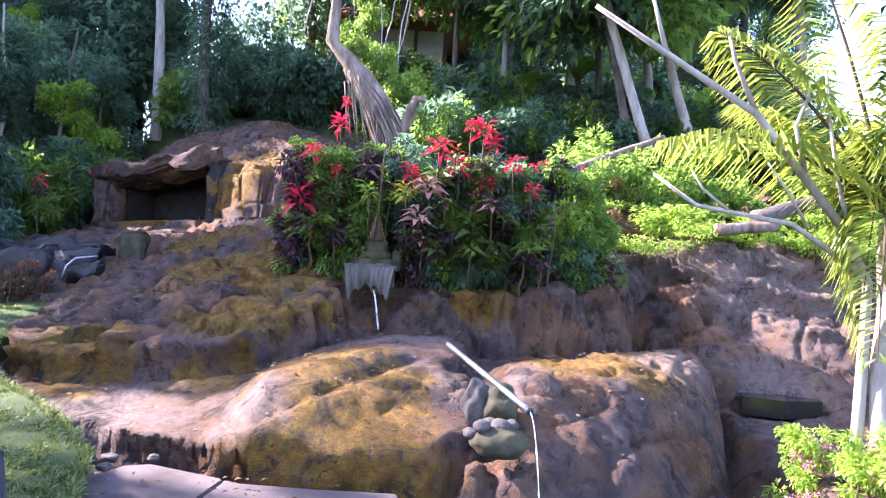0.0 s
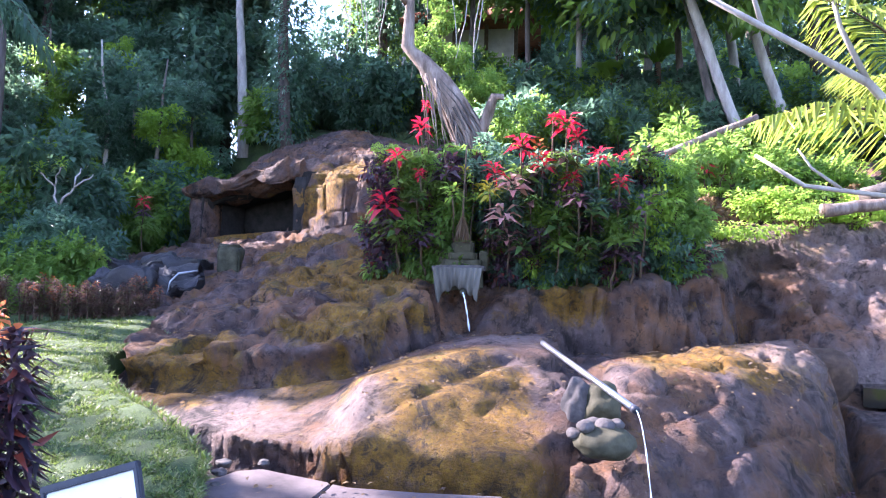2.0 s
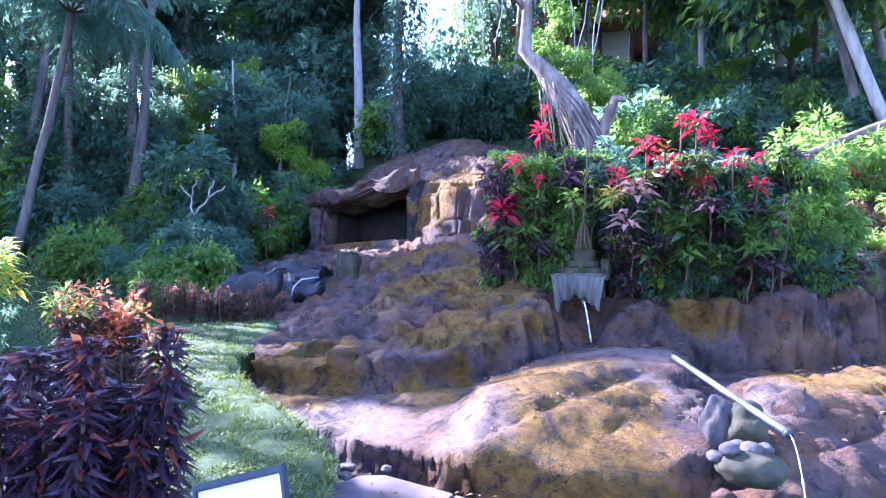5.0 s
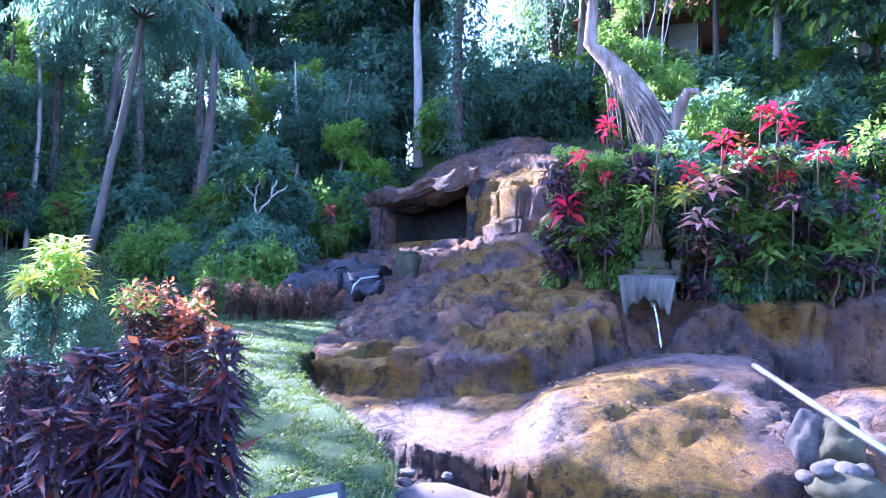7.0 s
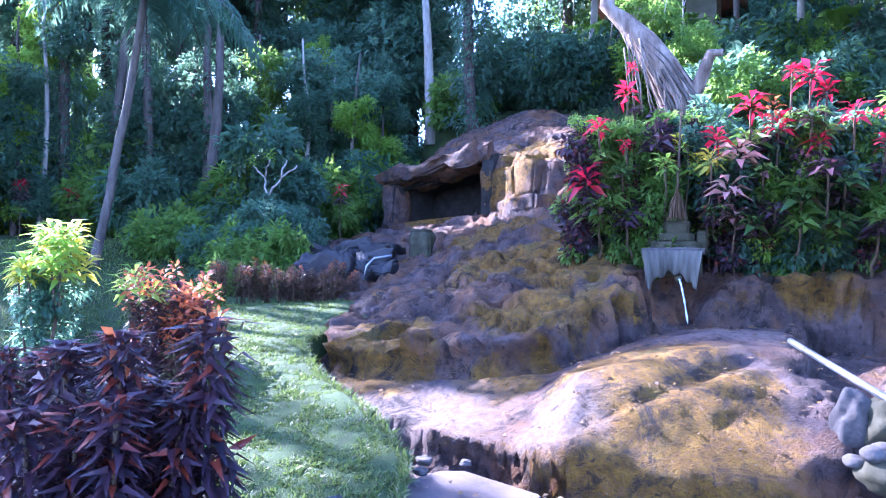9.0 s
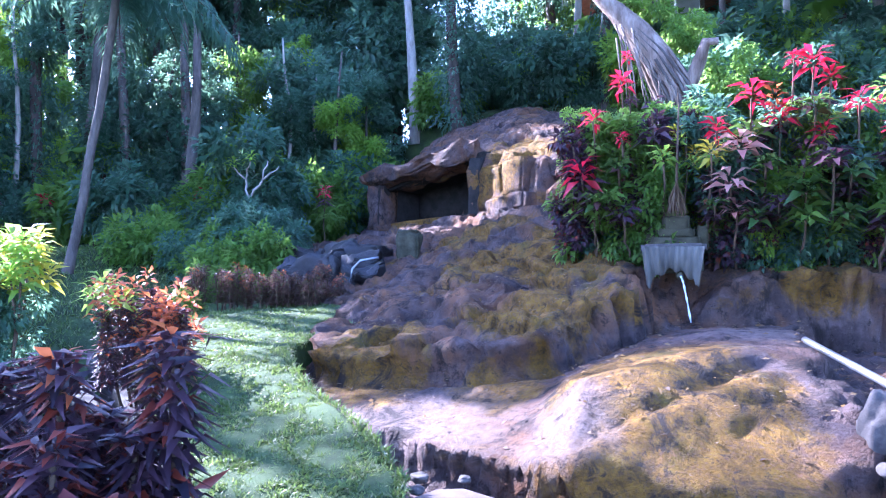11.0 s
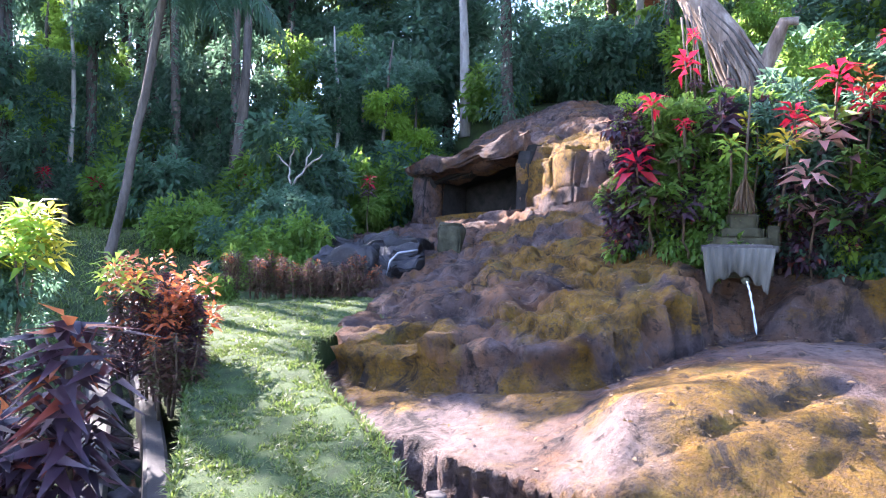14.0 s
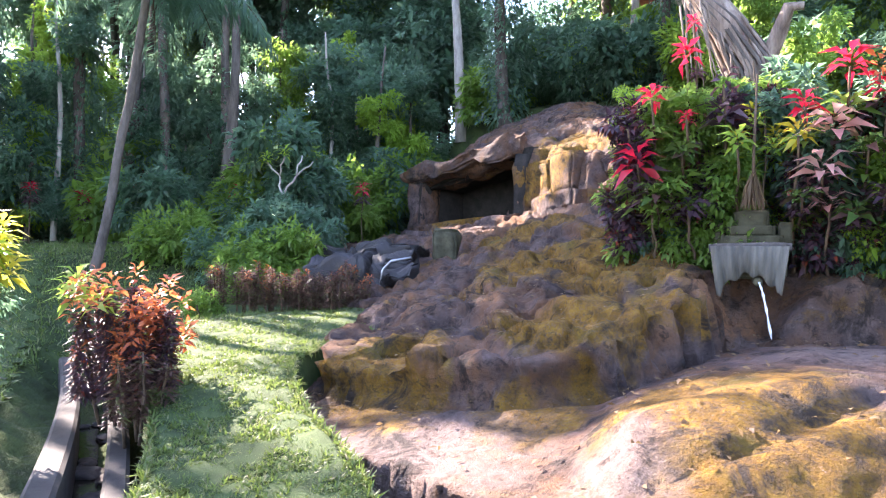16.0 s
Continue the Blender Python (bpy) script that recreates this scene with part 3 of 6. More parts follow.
pave = tagged(new("pavement"), "worn pinkish grey concrete path with a crack across it", "path", kind="structure")
slab("paving_slab", [(-2.15, 4.36), (-2.0, 4.44), (-1.45, 4.26), (-1.43, 4.22), (-1.5, 3.2), (-1.3, 0.4), (-1.22, -5), (-1.5, -5), (-1.55, 2.0), (-1.8, 3.2), (-2.25, 4.1)], -0.2, 0.102, CONCRETE, pave)
slab("paving_slab", [(-1.43, 4.245), (-1.3, 4.2), (-0.83, 4.2), (-0.3, 4.24), (-0.24, 4.0), (-0.2, 3.2), (-0.15, 1.0), (1.6, -1), (1.6, -5), (-1.205, -5), (-1.285, 0.4), (-1.485, 3.2), (-1.425, 4.18)], -0.2, 0.1, CONCRETE, pave)


# ---- turf ----
def turf_right(y):
    """x of the strip's edge along the rock."""
    return line(y, (0.6, -1.52), (2.0, -1.56), (3.2, -1.82), (3.5, -1.95), (3.9, -2.12), (4.3, -2.5), (4.6, -2.85), (5.0, -3.42), (5.5, -4.0), (5.9, -4.35), (6.4, -4.45), (7.0, -4.42), (8.0, -4.6), (9.0, -4.95), (9.6, -5.3))


def turf_left(y):
    return line(y, (0.6, -2.3), (2.6, -2.42), (3.1, -2.82), (3.6, -3.35), (4.0, -3.75), (4.7, -4.55), (5.2, -5.1), (6.0, -5.9), (7.0, -6.9), (8.0, -6.75), (9.0, -6.0), (9.6, -5.5))


def turf_height(x, y):
    return line(y, (0.6, 0.12), (2.6, 0.17), (3.4, 0.25), (4.2, 0.33), (4.8, 0.44), (5.6, 0.56), (7, 0.68), (8.5, 0.78), (9.6, 0.9)) + 0.03 * np.sin(x * 2.1) * np.sin(y * 1.7)


def strip(name, rows, cols, skirt, mat):
    ys = np.linspace(0.6, 9.55, rows)
    v, f = [], []
    for y in ys:
        a, b = turf_left(y), turf_right(y)
        for c in range(cols + 1):
            t = c / cols
            x = a + (b - a) * t + 0.05 * noise.noise((a * 3 + t * 9, y * 3, 0))
            e = min(t, 1 - t)
            z = turf_height(x, y) + 0.03 * noise.noise((x * 4, y * 4, 3)) - 0.06 * max(0, 1 - e / 0.06)
            v.append((x, y, z - (skirt if c in (0, cols) else 0)))
    for i in range(rows - 1):
        for c in range(cols):
            a = i * (cols + 1) + c
            f.append((a, a + 1, a + cols + 2, a + cols + 1))
    return mesh_object(name, v, f, mat)


turf = tagged(strip("lawn_strip", 150, 40, 0.45, TURF), "strip of short green turf beside the rock", "lawn", kind="structure")

blade_n = 120000
by = 1.6 + 7.9 * rng.random(blade_n) ** 1.35
bt = rng.random(blade_n)
bx = turf_left(by) + (turf_right(by) - turf_left(by)) * bt
# tufts stand taller in uneven clumps
tuft_h = 0.5 + 0.5 * np.sin(bx * 23 + 3 * np.sin(by * 11)) * np.sin(by * 19 + 2 * np.sin(bx * 13)) + 0.35 * rng.random(blade_n)
bz = turf_height(bx, by) - 0.035 + 0.02 * tuft_h
bl = np.where((bt < 0.04) | (bt > 0.96), 0.06, 0.036) * (0.45 + 0.7 * rng.random(blade_n) + 0.45 * tuft_h)
gv, gf = leaves_data(np.stack([bx, by, bz], 1), rng.normal(0, 0.75, (blade_n, 3)) + [0, 0, 0.8], bl, 0.011, 0.1, 0.7)
tagged(new("grass", tri_mesh("grass", gv, gf, GRASS)), "short trampled green grass blades on the turf strip", "grass", kind="stuff")


def ground_at(x, y):
    """Height of whatever lies at a spot: rock, turf or soil."""
    w = float(line(y, (3.9, -3.9), (4.6, -3.9), (5.2, -4.5), (6.0, -5.0), (7.5, -5.2), (8.6, -6.0), (9.2, -7.2), (10.5, -8.2), (12, -9.2), (15, -11.0), (16, -11.5)))
    if 0.6 < y < 9.5 and turf_left(y) < x < turf_right(y):
        return float(turf_height(x, y))
    if w < x < 7.4 and 4.2 < y < 19.3:
        return float(rock_height(np.array(x), np.array(y)))
    return float(ground_height(np.array(float(x)), np.array(float(y))))


def rough_block(name, size, at, mat, rz=0.0, parent=None, label="", amp=0.05, cuts=5, seed=0, tilt=(0, 0)):
    """A hewn or weathered stone block with uneven faces and worn edges."""
    bm = bmesh.new()
    bmesh.ops.create_cube(bm, size=1)
    bmesh.ops.bevel(bm, geom=list(bm.edges), offset=0.07, segments=2, affect="EDGES")
    bmesh.ops.subdivide_edges(bm, edges=list(bm.edges), cuts=cuts, use_grid_fill=True)
    m = pose(*at, tilt[0], tilt[1], rz) @ Matrix.Diagonal((*size, 1))
    for v in bm.verts:
        p = m @ v.co
        o = Vector((seed * 3.1, seed * 1.7, 0))
        v.co = p + amp * (noise.noise_vector(p * 2.1 + o) + 0.45 * noise.noise_vector(p * 6.5 + o))
    return part(name, bm, mat, parent, label)


def boulder(name, r, at, mat, label, category="boulder", squash=(1, 1, 0.8), amp=0.25, seed=0, group="", parent=None):
    bm = bmesh.new()
    bmesh.ops.create_icosphere(bm, subdivisions=4, radius=1)
    for v in bm.verts:
        n = v.co.normalized()
        v.co = Vector((n.x * squash[0], n.y * squash[1], n.z * squash[2])) * r * (1 + amp * noise.noise(n * 1.4 + Vector((seed, 3, 1))) + 0.3 * amp * noise.noise(n * 4.5 + Vector((seed, 9, 1))))
    ob = part(name, bm, mat, parent)
    ob.location = at
    if parent is None:
        tagged(ob, label, category, group)
    return ob


# ---- niche in the cliff ----
niche = root("rock_niche", (0, 0, 0), "rectangular rock-cut niche with a dark chamber and overhanging lip", "niche")
nw = NR - NL
na = math.degrees(math.atan2(nw[1], nw[0]))
nn = np.array([-nw[1], nw[0]]) / np.linalg.norm(nw)


def in_niche(s, d, z):
    p = NL + nw * s + nn * d
    return (p[0], p[1], z)


nlen = float(np.linalg.norm(nw))
# chamber lining, its colour darkened to deepen the shade inside
rough_block("back_wall", (nlen + 0.9, 0.3, 2.2), in_niche(0.5, 1.55, 2.75), ROCK_CUT_SHADED, na, niche, seed=1)
rough_block("side_wall", (0.35, 1.9, 2.0), in_niche(-0.08, 0.75, 2.6), ROCK_CUT_SHADED, na, niche, seed=2)
rough_block("side_wall", (0.35, 1.9, 2.0), in_niche(1.08, 0.75, 2.75), ROCK_CUT_SHADED, na, niche, seed=3)
rough_block("chamber_floor", (nlen + 0.6, 1.9, 0.3), in_niche(0.5, 0.72, 2.14), ROCK_CUT_SHADED, na, niche, seed=4, tilt=(0, -4.5))
rough_block("chamber_roof", (nlen + 0.5, 1.7, 0.16), in_niche(0.5, 0.95, 3.4), ROCK_CUT_SHADED, na, niche, seed=12, tilt=(0, -11))
rough_block("roof_lip", (nlen + 0.75, 0.85, 0.36), in_niche(0.44, 0.1, 3.52), ROCK, na, niche, "weathered overhanging lip", 0.2, 12, 5, (-8, -9))
rough_block("jamb", (0.4, 0.7, 1.2), in_niche(-0.08, 0.15, 2.6), ROCK, na, niche, amp=0.12, seed=6)
rough_block("pillar", (0.34, 0.5, 1.3), in_niche(1.07, 0.05, 2.8), ROCK, na, niche, amp=0.07, seed=7)
rough_block("sill", (nlen + 0.3, 0.4, 0.16), in_niche(0.52, -0.18, 2.2), ROCK, na, niche, "mossy sill", seed=8, tilt=(0, -5))
panel = root("cut_rock_face", (0, 0, 0), "smooth-cut mossy rock panels beside the niche", "rock face")
rough_block("panel", (0.75, 0.3, 0.95), (-5.0, 14.02, 2.9), ROCK, -28, panel, amp=0.03, seed=9)
rough_block("panel", (0.8, 0.3, 0.75), (-4.3, 13.35, 3.05), ROCK, -42, panel, amp=0.03, seed=10)
rough_block("ledge", (1.6, 0.4, 0.36), (-4.4, 13.25, 2.5), ROCK, -42, panel, "smooth dark ledge", amp=0.05, seed=11, tilt=(0, -4))

# ---- spring ----
spring = root("spring_trough", (-1.0, 7.42, 1.24), "carved stone spring trough draped with a grey cloth", "trough", scale=1.0)
rough_block("basin", (0.5, 0.36, 0.24), (0, 0.05, 0.2), STONE_MOSS, 0, spring, seed=20, amp=0.02)
rough_block("rim", (0.58, 0.46, 0.07), (0, 0.06, 0.32), STONE, 0, spring, seed=21, amp=0.015)
for k_, (w_, h_) in enumerate(((0.46, 0.1), (0.36, 0.09), (0.26, 0.16))):
    rough_block("tier", (w_, 0.34 - 0.05 * k_, h_), (0, 0.36, 0.38 + 0.09 * k_), STONE_MOSS, 0, spring, seed=22 + k_, amp=0.015)
rough_block("post", (0.1, 0.14, 0.24), (0.25, 0.36, 0.42), STONE_MOSS, 0, spring, seed=27, amp=0.01)
rough_block("post", (0.1, 0.14, 0.24), (-0.25, 0.36, 0.42), STONE_MOSS, 0, spring, seed=28, amp=0.01)
v, f = [], []
for i in range(41):
    for j in range(17):
        t_, d_ = i / 40 - 0.5, j / 16
        fold = 0.018 * math.sin(t_ * 34 + 2 * d_) * d_ + 0.012 * math.sin(t_ * 61)
        hem = 0.27 - 0.05 * math.cos(t_ * 6.28) + 0.02 * math.sin(t_ * 25) + (0.06 if abs(t_) > 0.4 else 0)
        v.append((t_ * (0.56 - 0.1 * d_), -0.19 - 0.03 * math.sin(d_ * 3.1) + fold, 0.33 - hem * d_))
for i in range(40):
    for j in range(16):
        a = i * 17 + j
        f.append((a, a + 1, a + 18, a + 17))
cl = mesh_object("cloth", v, f, CLOTH, spring, "grey sheer cloth with folds")
cl.modifiers.new("thick", "SOLIDIFY").thickness = 0.006
v, f = tube_data([(0.05, 0.0, 0.06), (0.06, -0.12, 0.06), (0.07, -0.2, 0.045)], [0.035, 0.035, 0.03], 10)
mesh_object("spout", v, f, STONE_MOSS, spring)
v, f = tube_data([(0.07 + 0.05 * s + 0.035 * s * s, -0.2 - 0.07 * s, 0.05 - 0.36 * s * s - 0.02 * s) for s in np.linspace(0, 1.05, 14)], [0.008 + 0.004 * math.sin(i * 2.3) for i in range(14)], 8, 0.4)
mesh_object("water_jet", v, f, FOAM, spring, "thin white falling water")
tuft = root("offering_tassel", (-0.98, 7.5, 1.88), "grey fan of dried palm strips hung above the trough", "offering")
fa = rng.uniform(0, 2 * math.pi, 90)
bv, bf = leaves_data(np.tile([0, 0, 0.3], (90, 1)) + rng.normal(0, 0.008, (90, 3)), np.stack([np.cos(fa) * 0.32, np.sin(fa) * 0.2, -np.ones(90)], 1), 0.32, 0.022, 0.1, 0.2)
ob = new("fan", tri_mesh("fan", bv, bf, LEAF_DRY))
ob.parent = tuft
v, f = tube_data([(0, 0, 0.28), (0, 0.01, 0.42), (0.02, 0.05, 1.1)], [0.014, 0.012, 0.008], 6)
mesh_object("cord", v, f, STEM, tuft)

# ---- spout pipe, its stones and its water ----
pipe = root("spout_pipe", (0, 0, 0), "slender grey metal pipe spilling water off the rock", "pipe")
p0, p1 = Vector((0.03, 5.75, 0.865)), Vector((0.53, 4.36, 0.665))
dirp = (p1 - p0).normalized()
v, f = tube_data([p0 - dirp * 0.25, p0, p0.lerp(p1, 0.5), p1], [0.023] * 4, 14)
mesh_object("tube", v, f, STEEL, pipe)
v, f = tube_data([p1 - dirp * 0.03, p1 + dirp * 0.012], [0.026, 0.026], 14)
mesh_object("collar", v, f, SIGN_DARK, pipe)
v, f = tube_data([p1 + Vector((dirp.x, dirp.y, 0)) * 0.32 * s + Vector((0, 0, -0.05 * s - 1.05 * s * s)) for s in np.linspace(0, 1, 30)], [0.0042 + 0.002 * math.sin(i * 2.1) * (0.4 + i / 30) for i in range(30)], 8, 0.6)
mesh_object("water_jet", v, f, FOAM, pipe, "thin stream breaking into drops")

boulder("upright_stone", 0.17, (0.2, 4.93, 0.56), STONE, "pale grey upright stone beneath the pipe", "stone", (0.62, 0.5, 1.15), 0.3, 31)
boulder("mossy_stone", 0.15, (0.37, 4.9, 0.57), STONE_MOSS, "dark mossy stone behind the pile", "stone", (1, 0.8, 1.1), 0.3, 3)
boulder("basin_stone", 0.2, (0.36, 4.55, 0.4), STONE_MOSS, "flat mossy basin stone holding round pebbles", "stone", (1, 0.8, 0.55), 0.15, 4)
for k_, (dx, dy, r) in enumerate(((-0.13, -0.02, 0.055), (0.0, 0.04, 0.062), (-0.07, 0.1, 0.05), (-0.2, 0.06, 0.05), (0.08, 0.09, 0.05))):
    boulder("pebble", r, (0.36 + dx, 4.52 + dy, 0.51 if dx > -0.18 else 0.44), STONE, "smooth round grey pebble on the basin stone", "pebble", (1.1, 1, 0.8), 0.12, k_ + 5, "pebbles")
boulder("round_boulder", 0.17, (0.74, 5.35, 0.62), ROCK, "round ochre boulder in a hollow of the rock", "boulder", (1, 0.9, 1), 0.15, 11)
boulder("red_boulder", 0.34, (2.95, 7.75, 0.48), SOIL, "round red-brown boulder beside the pool", "boulder", (1.1, 0.9, 0.9), 0.15, 12)
for k_, (x_, y_, r) in enumerate(((-2.32, 4.5, 0.05), (-2.5, 4.42, 0.07), (-2.25, 4.3, 0.04), (-2.68, 4.5, 0.05), (-2.05, 4.58, 0.035), (-2.42, 4.2, 0.045), (-2.15, 4.05, 0.03))):
    boulder("loose_stone", r, (x_, y_, 0.1), STONE, "loose grey stone at the foot of the turf", "stone", (1.2, 1, 0.7), 0.3, k_ + 20, "loose stones")
pool = slab("pool_water", [(3.3, 7.5), (3.7, 7.35), (4.2, 7.5), (4.3, 7.75), (3.8, 7.9), (3.4, 7.8)], 0.2, 0.4, POOL, None, "", 0.004)
tagged(pool, "still dark water in a rock pool", "water", kind="structure")
basin = slab("basin_water", [(-0.35, 3.2), (3, 3.2), (3, 5.2), (1.6, 5.0), (0.6, 4.5), (-0.2, 4.6)], -0.42, -0.3, POOL, None, "", 0.004)
tagged(basin, "dark shallow water at the foot of the rock", "water", kind="structure")
slab("wet_ledge_water", [(-7.0, 11.5), (-6.6, 11.4), (-6.3, 11.55), (-6.5, 11.75), (-6.85, 11.7)], ground_at(-6.65, 11.55) - 0.1, ground_at(-6.65, 11.55) + 0.06, POOL, None, "", 0.004)
tagged(bpy.data.objects["wet_ledge_water"], "thin water sheet on a wet rock ledge", "water", kind="structure")
v, f = tube_data([(-5.75, 9.3, 1.0), (-5.72, 9.35, 1.28), (-5.62, 9.4, 1.4), (-5.35, 9.5, 1.45)], [0.018] * 4, 8)
tagged(mesh_object("bent_pipe", v, f, STEEL), "thin bent metal water pipe on the wet rocks", "pipe")
rough_block("mossy_pillar", (0.36, 0.36, 0.6), (-5.55, 10.9, ground_at(-5.55, 10.9) + 0.1), STONE_MOSS, 20, None, amp=0.09, seed=41)
tagged(bpy.data.objects["mossy_pillar"], "short mossy stone pillar among wet rocks", "stone pillar")

for k_, (x_, y_, w_, h_, a_) in enumerate(((-6.35, 10.6, 1.0, 0.42, 10), (-6.75, 10.0, 0.9, 0.4, -15), (-6.0, 10.05, 0.7, 0.45, 25), (-6.5, 9.45, 0.8, 0.32, 5), (-5.75, 9.55, 0.5, 0.3, -20), (-7.3, 10.6, 0.8, 0.5, 12))):
    ob = rough_block("wet_rock", (w_, 0.6, h_), (x_, y_, ground_at(x_, y_) + 0.08), ROCK_WET, a_, None, amp=0.24, seed=50 + k_, tilt=(4, -5))
    tagged(ob, "dark wet rock ledge shining with trickling water", "rock", "wet rocks")

# ---- water channel beside the turf ----
chan = tagged(new("channel"), "narrow curved concrete water channel with a dark wet bed", "channel", kind="structure")


def wall_along(name, pts, z0, z1, thick, mat, parent):
    pts = [Vector((*p, 0)) for p in pts]
    v, f = [], []
    for i, p in enumerate(pts):
        d = (pts[min(i + 1, len(pts) - 1)] - pts[max(i - 1, 0)]).normalized()
        n_ = Vector((-d.y, d.x, 0)) * thick / 2
        zz = z1[i] if isinstance(z1, list) else z1
        for q, z in ((p + n_, z0), (p + n_, zz - 0.02), (p + n_ * 0.7, zz), (p - n_ * 0.7, zz), (p - n_, zz - 0.02), (p - n_, z0)):
            v.append((q.x, q.y, z + 0.012 * noise.noise(q * 4)))
    for i in range(len(pts) - 1):
        for s in range(6):
            a, b = i * 6 + s, i * 6 + (s + 1) % 6
            f.append((a, b, b + 6, a + 6))
    f += [tuple(range(5, -1, -1)), tuple(range((len(pts) - 1) * 6, len(pts) * 6))]
    ob = mesh_object(name, v, f, mat, parent, smooth=False)
    return ob


def bow(a, b, n, sag):
    a, b = Vector(a), Vector(b)
    s = Vector((-(b - a).y, (b - a).x)).normalized() * sag
    return [a.lerp(b, i / n) + s * math.sin(math.pi * i / n) for i in range(n + 1)]


wall_along("channel_wall", bow((-3.2, 3.0), (-8.5, 6.6), 30, -0.12), -0.35, [0.27 - 0.003 * i for i in range(31)], 0.16, CONCRETE_DARK, chan)
wall_along("channel_wall", bow((-2.75, 3.05), (-8.0, 6.75), 28, -0.12), -0.35, [0.12 + 0.003 * i for i in range(29)], 0.14, CONCRETE_DARK, chan)
bed = slab("channel_water", [(-2.2, 2.4), (-2.3, 2.76), (-8.0, 6.7), (-8.5, 6.55)], -0.4, -0.14, POOL, None, "", 0.003)
tagged(bed, "shallow dark water in the channel", "water", kind="structure")
for k_ in range(16):
    t_ = rng.random()
    boulder("channel_stone", 0.04 + 0.06 * rng.random(), (-4.1 - 2.6 * t_ + 0.2 * rng.random(), 3.85 + 1.75 * t_ + 0.25 * rng.random(), -0.13), STONE, "wet dark stone lying in the channel", "stone", (1.2, 1, 0.5), 0.35, 60 + k_, "channel stones")

# ---- sign ----
sign = root("warning_sign", (-1.22, 1.78, 0.95), "white sign board in a dark frame with a red no-bottles mark", "sign")
sign.rotation_euler = (radians(-14), radians(-17), radians(8))


def box(name, size, at, mat, parent, label="", bevel=0.004, rx=0.0, ry=0.0, rz=0.0):
    bm = bmesh.new()
    bmesh.ops.create_cube(bm, size=1)
    bmesh.ops.transform(bm, matrix=pose(*at, rx, ry, rz) @ Matrix.Diagonal((*size, 1)), verts=bm.verts)
    bmesh.ops.bevel(bm, geom=list(bm.edges), offset=bevel, segments=2, affect="EDGES")
    return part(name, bm, mat, parent, label, False)


def ring(name, r0, r1, at, mat, parent, rx):
    v, f = [], []
    m = pose(*at, rx, 0, 0)
    for i in range(40):
        a = 2 * math.pi * i / 40
        for r, z in ((r0, 0), (r1, 0), (r1, 0.003), (r0, 0.003)):
            v.append(m @ Vector((r * math.cos(a), r * math.sin(a), z)))
    for i in range(40):
        for s in range(4):
            a, b = i * 4 + s, i * 4 + (s + 1) % 4
            c, d = (a + 4) % 160, (b + 4) % 160
            f.append((a, b, d, c))
    return mesh_object(name, v, f, mat, parent, smooth=False)


# laid out in the board's own plane from its upper corner
box("board", (0.27, 0.01, 0.42), (-0.145, 0, -0.225), SIGN_WHITE, sign)
for sx in (-0.008, -0.282):
    box("frame_side", (0.016, 0.024, 0.46), (sx, 0, -0.23), SIGN_DARK, sign)
box("frame_top", (0.29, 0.028, 0.022), (-0.145, 0, -0.005), SIGN_DARK, sign)
box("frame_bottom", (0.258, 0.022, 0.018), (-0.145, 0, -0.445), SIGN_DARK, sign)
for sx in (-0.05, -0.24):
    box("leg", (0.022, 0.02, 0.98), (sx, 0.024, -0.5), SIGN_DARK, sign)
for sx in (-0.075, -0.205):
    ring("ban_ring", 0.042, 0.05, (sx, -0.006, -0.13), SIGN_RED, sign, 90)
    box("ban_bar", (0.09, 0.003, 0.008), (sx, -0.008, -0.13), SIGN_RED, sign, ry=42, bevel=0.0008)
    box("bottle_print", (0.022, 0.003, 0.045), (sx, -0.0065, -0.138), SIGN_BLACK, sign, bevel=0.0008)
    box("bottle_neck_print", (0.009, 0.003, 0.02), (sx, -0.0065, -0.106), SIGN_BLACK, sign, bevel=0.0008)


# ---- foliage shared by many plants ----
CROWN_DARK = [cloud_mesh("foliage", 1500, (1.5, 1.5, 1.25), 0.27, LEAF_DARK, 18) for _ in range(3)]
CROWN_MID = [cloud_mesh("foliage", 1500, (1.5, 1.5, 1.2), 0.25, LEAF, 18) for _ in range(3)]
CROWN_BRIGHT = [cloud_mesh("foliage", 2200, (1.3, 1.3, 1.1), 0.22, LEAF_BRIGHT, 14) for _ in range(2)]
BUSH_DARK = [cloud_mesh("foliage", 1300, (0.55, 0.5, 0.5), 0.12, LEAF_DARK, 12, 0.5) for _ in range(3)]
BUSH_MID = [cloud_mesh("foliage", 1300, (0.55, 0.5, 0.5), 0.115, LEAF, 12, 0.5) for _ in range(3)]
BUSH_BRIGHT = [cloud_mesh("foliage", 1300, (0.5, 0.45, 0.45), 0.085, LEAF_BRIGHT, 12, 0.5) for _ in range(3)]
CREEPER = [cloud_mesh("foliage", 1200, (0.8, 0.5, 0.22), 0.07, LEAF_BRIGHT, 16, 0.8) for _ in range(2)]
BUSH_PURPLE = [cloud_mesh("foliage", 1000, (0.4, 0.4, 0.4), 0.12, LEAF_PURPLE, 12, 0.6) for _ in range(2)]
BUSH_DRY = [cloud_mesh("foliage", 700, (0.4, 0.35, 0.45), 0.12, LEAF_DRY, 10, 1.2) for _ in range(2)]


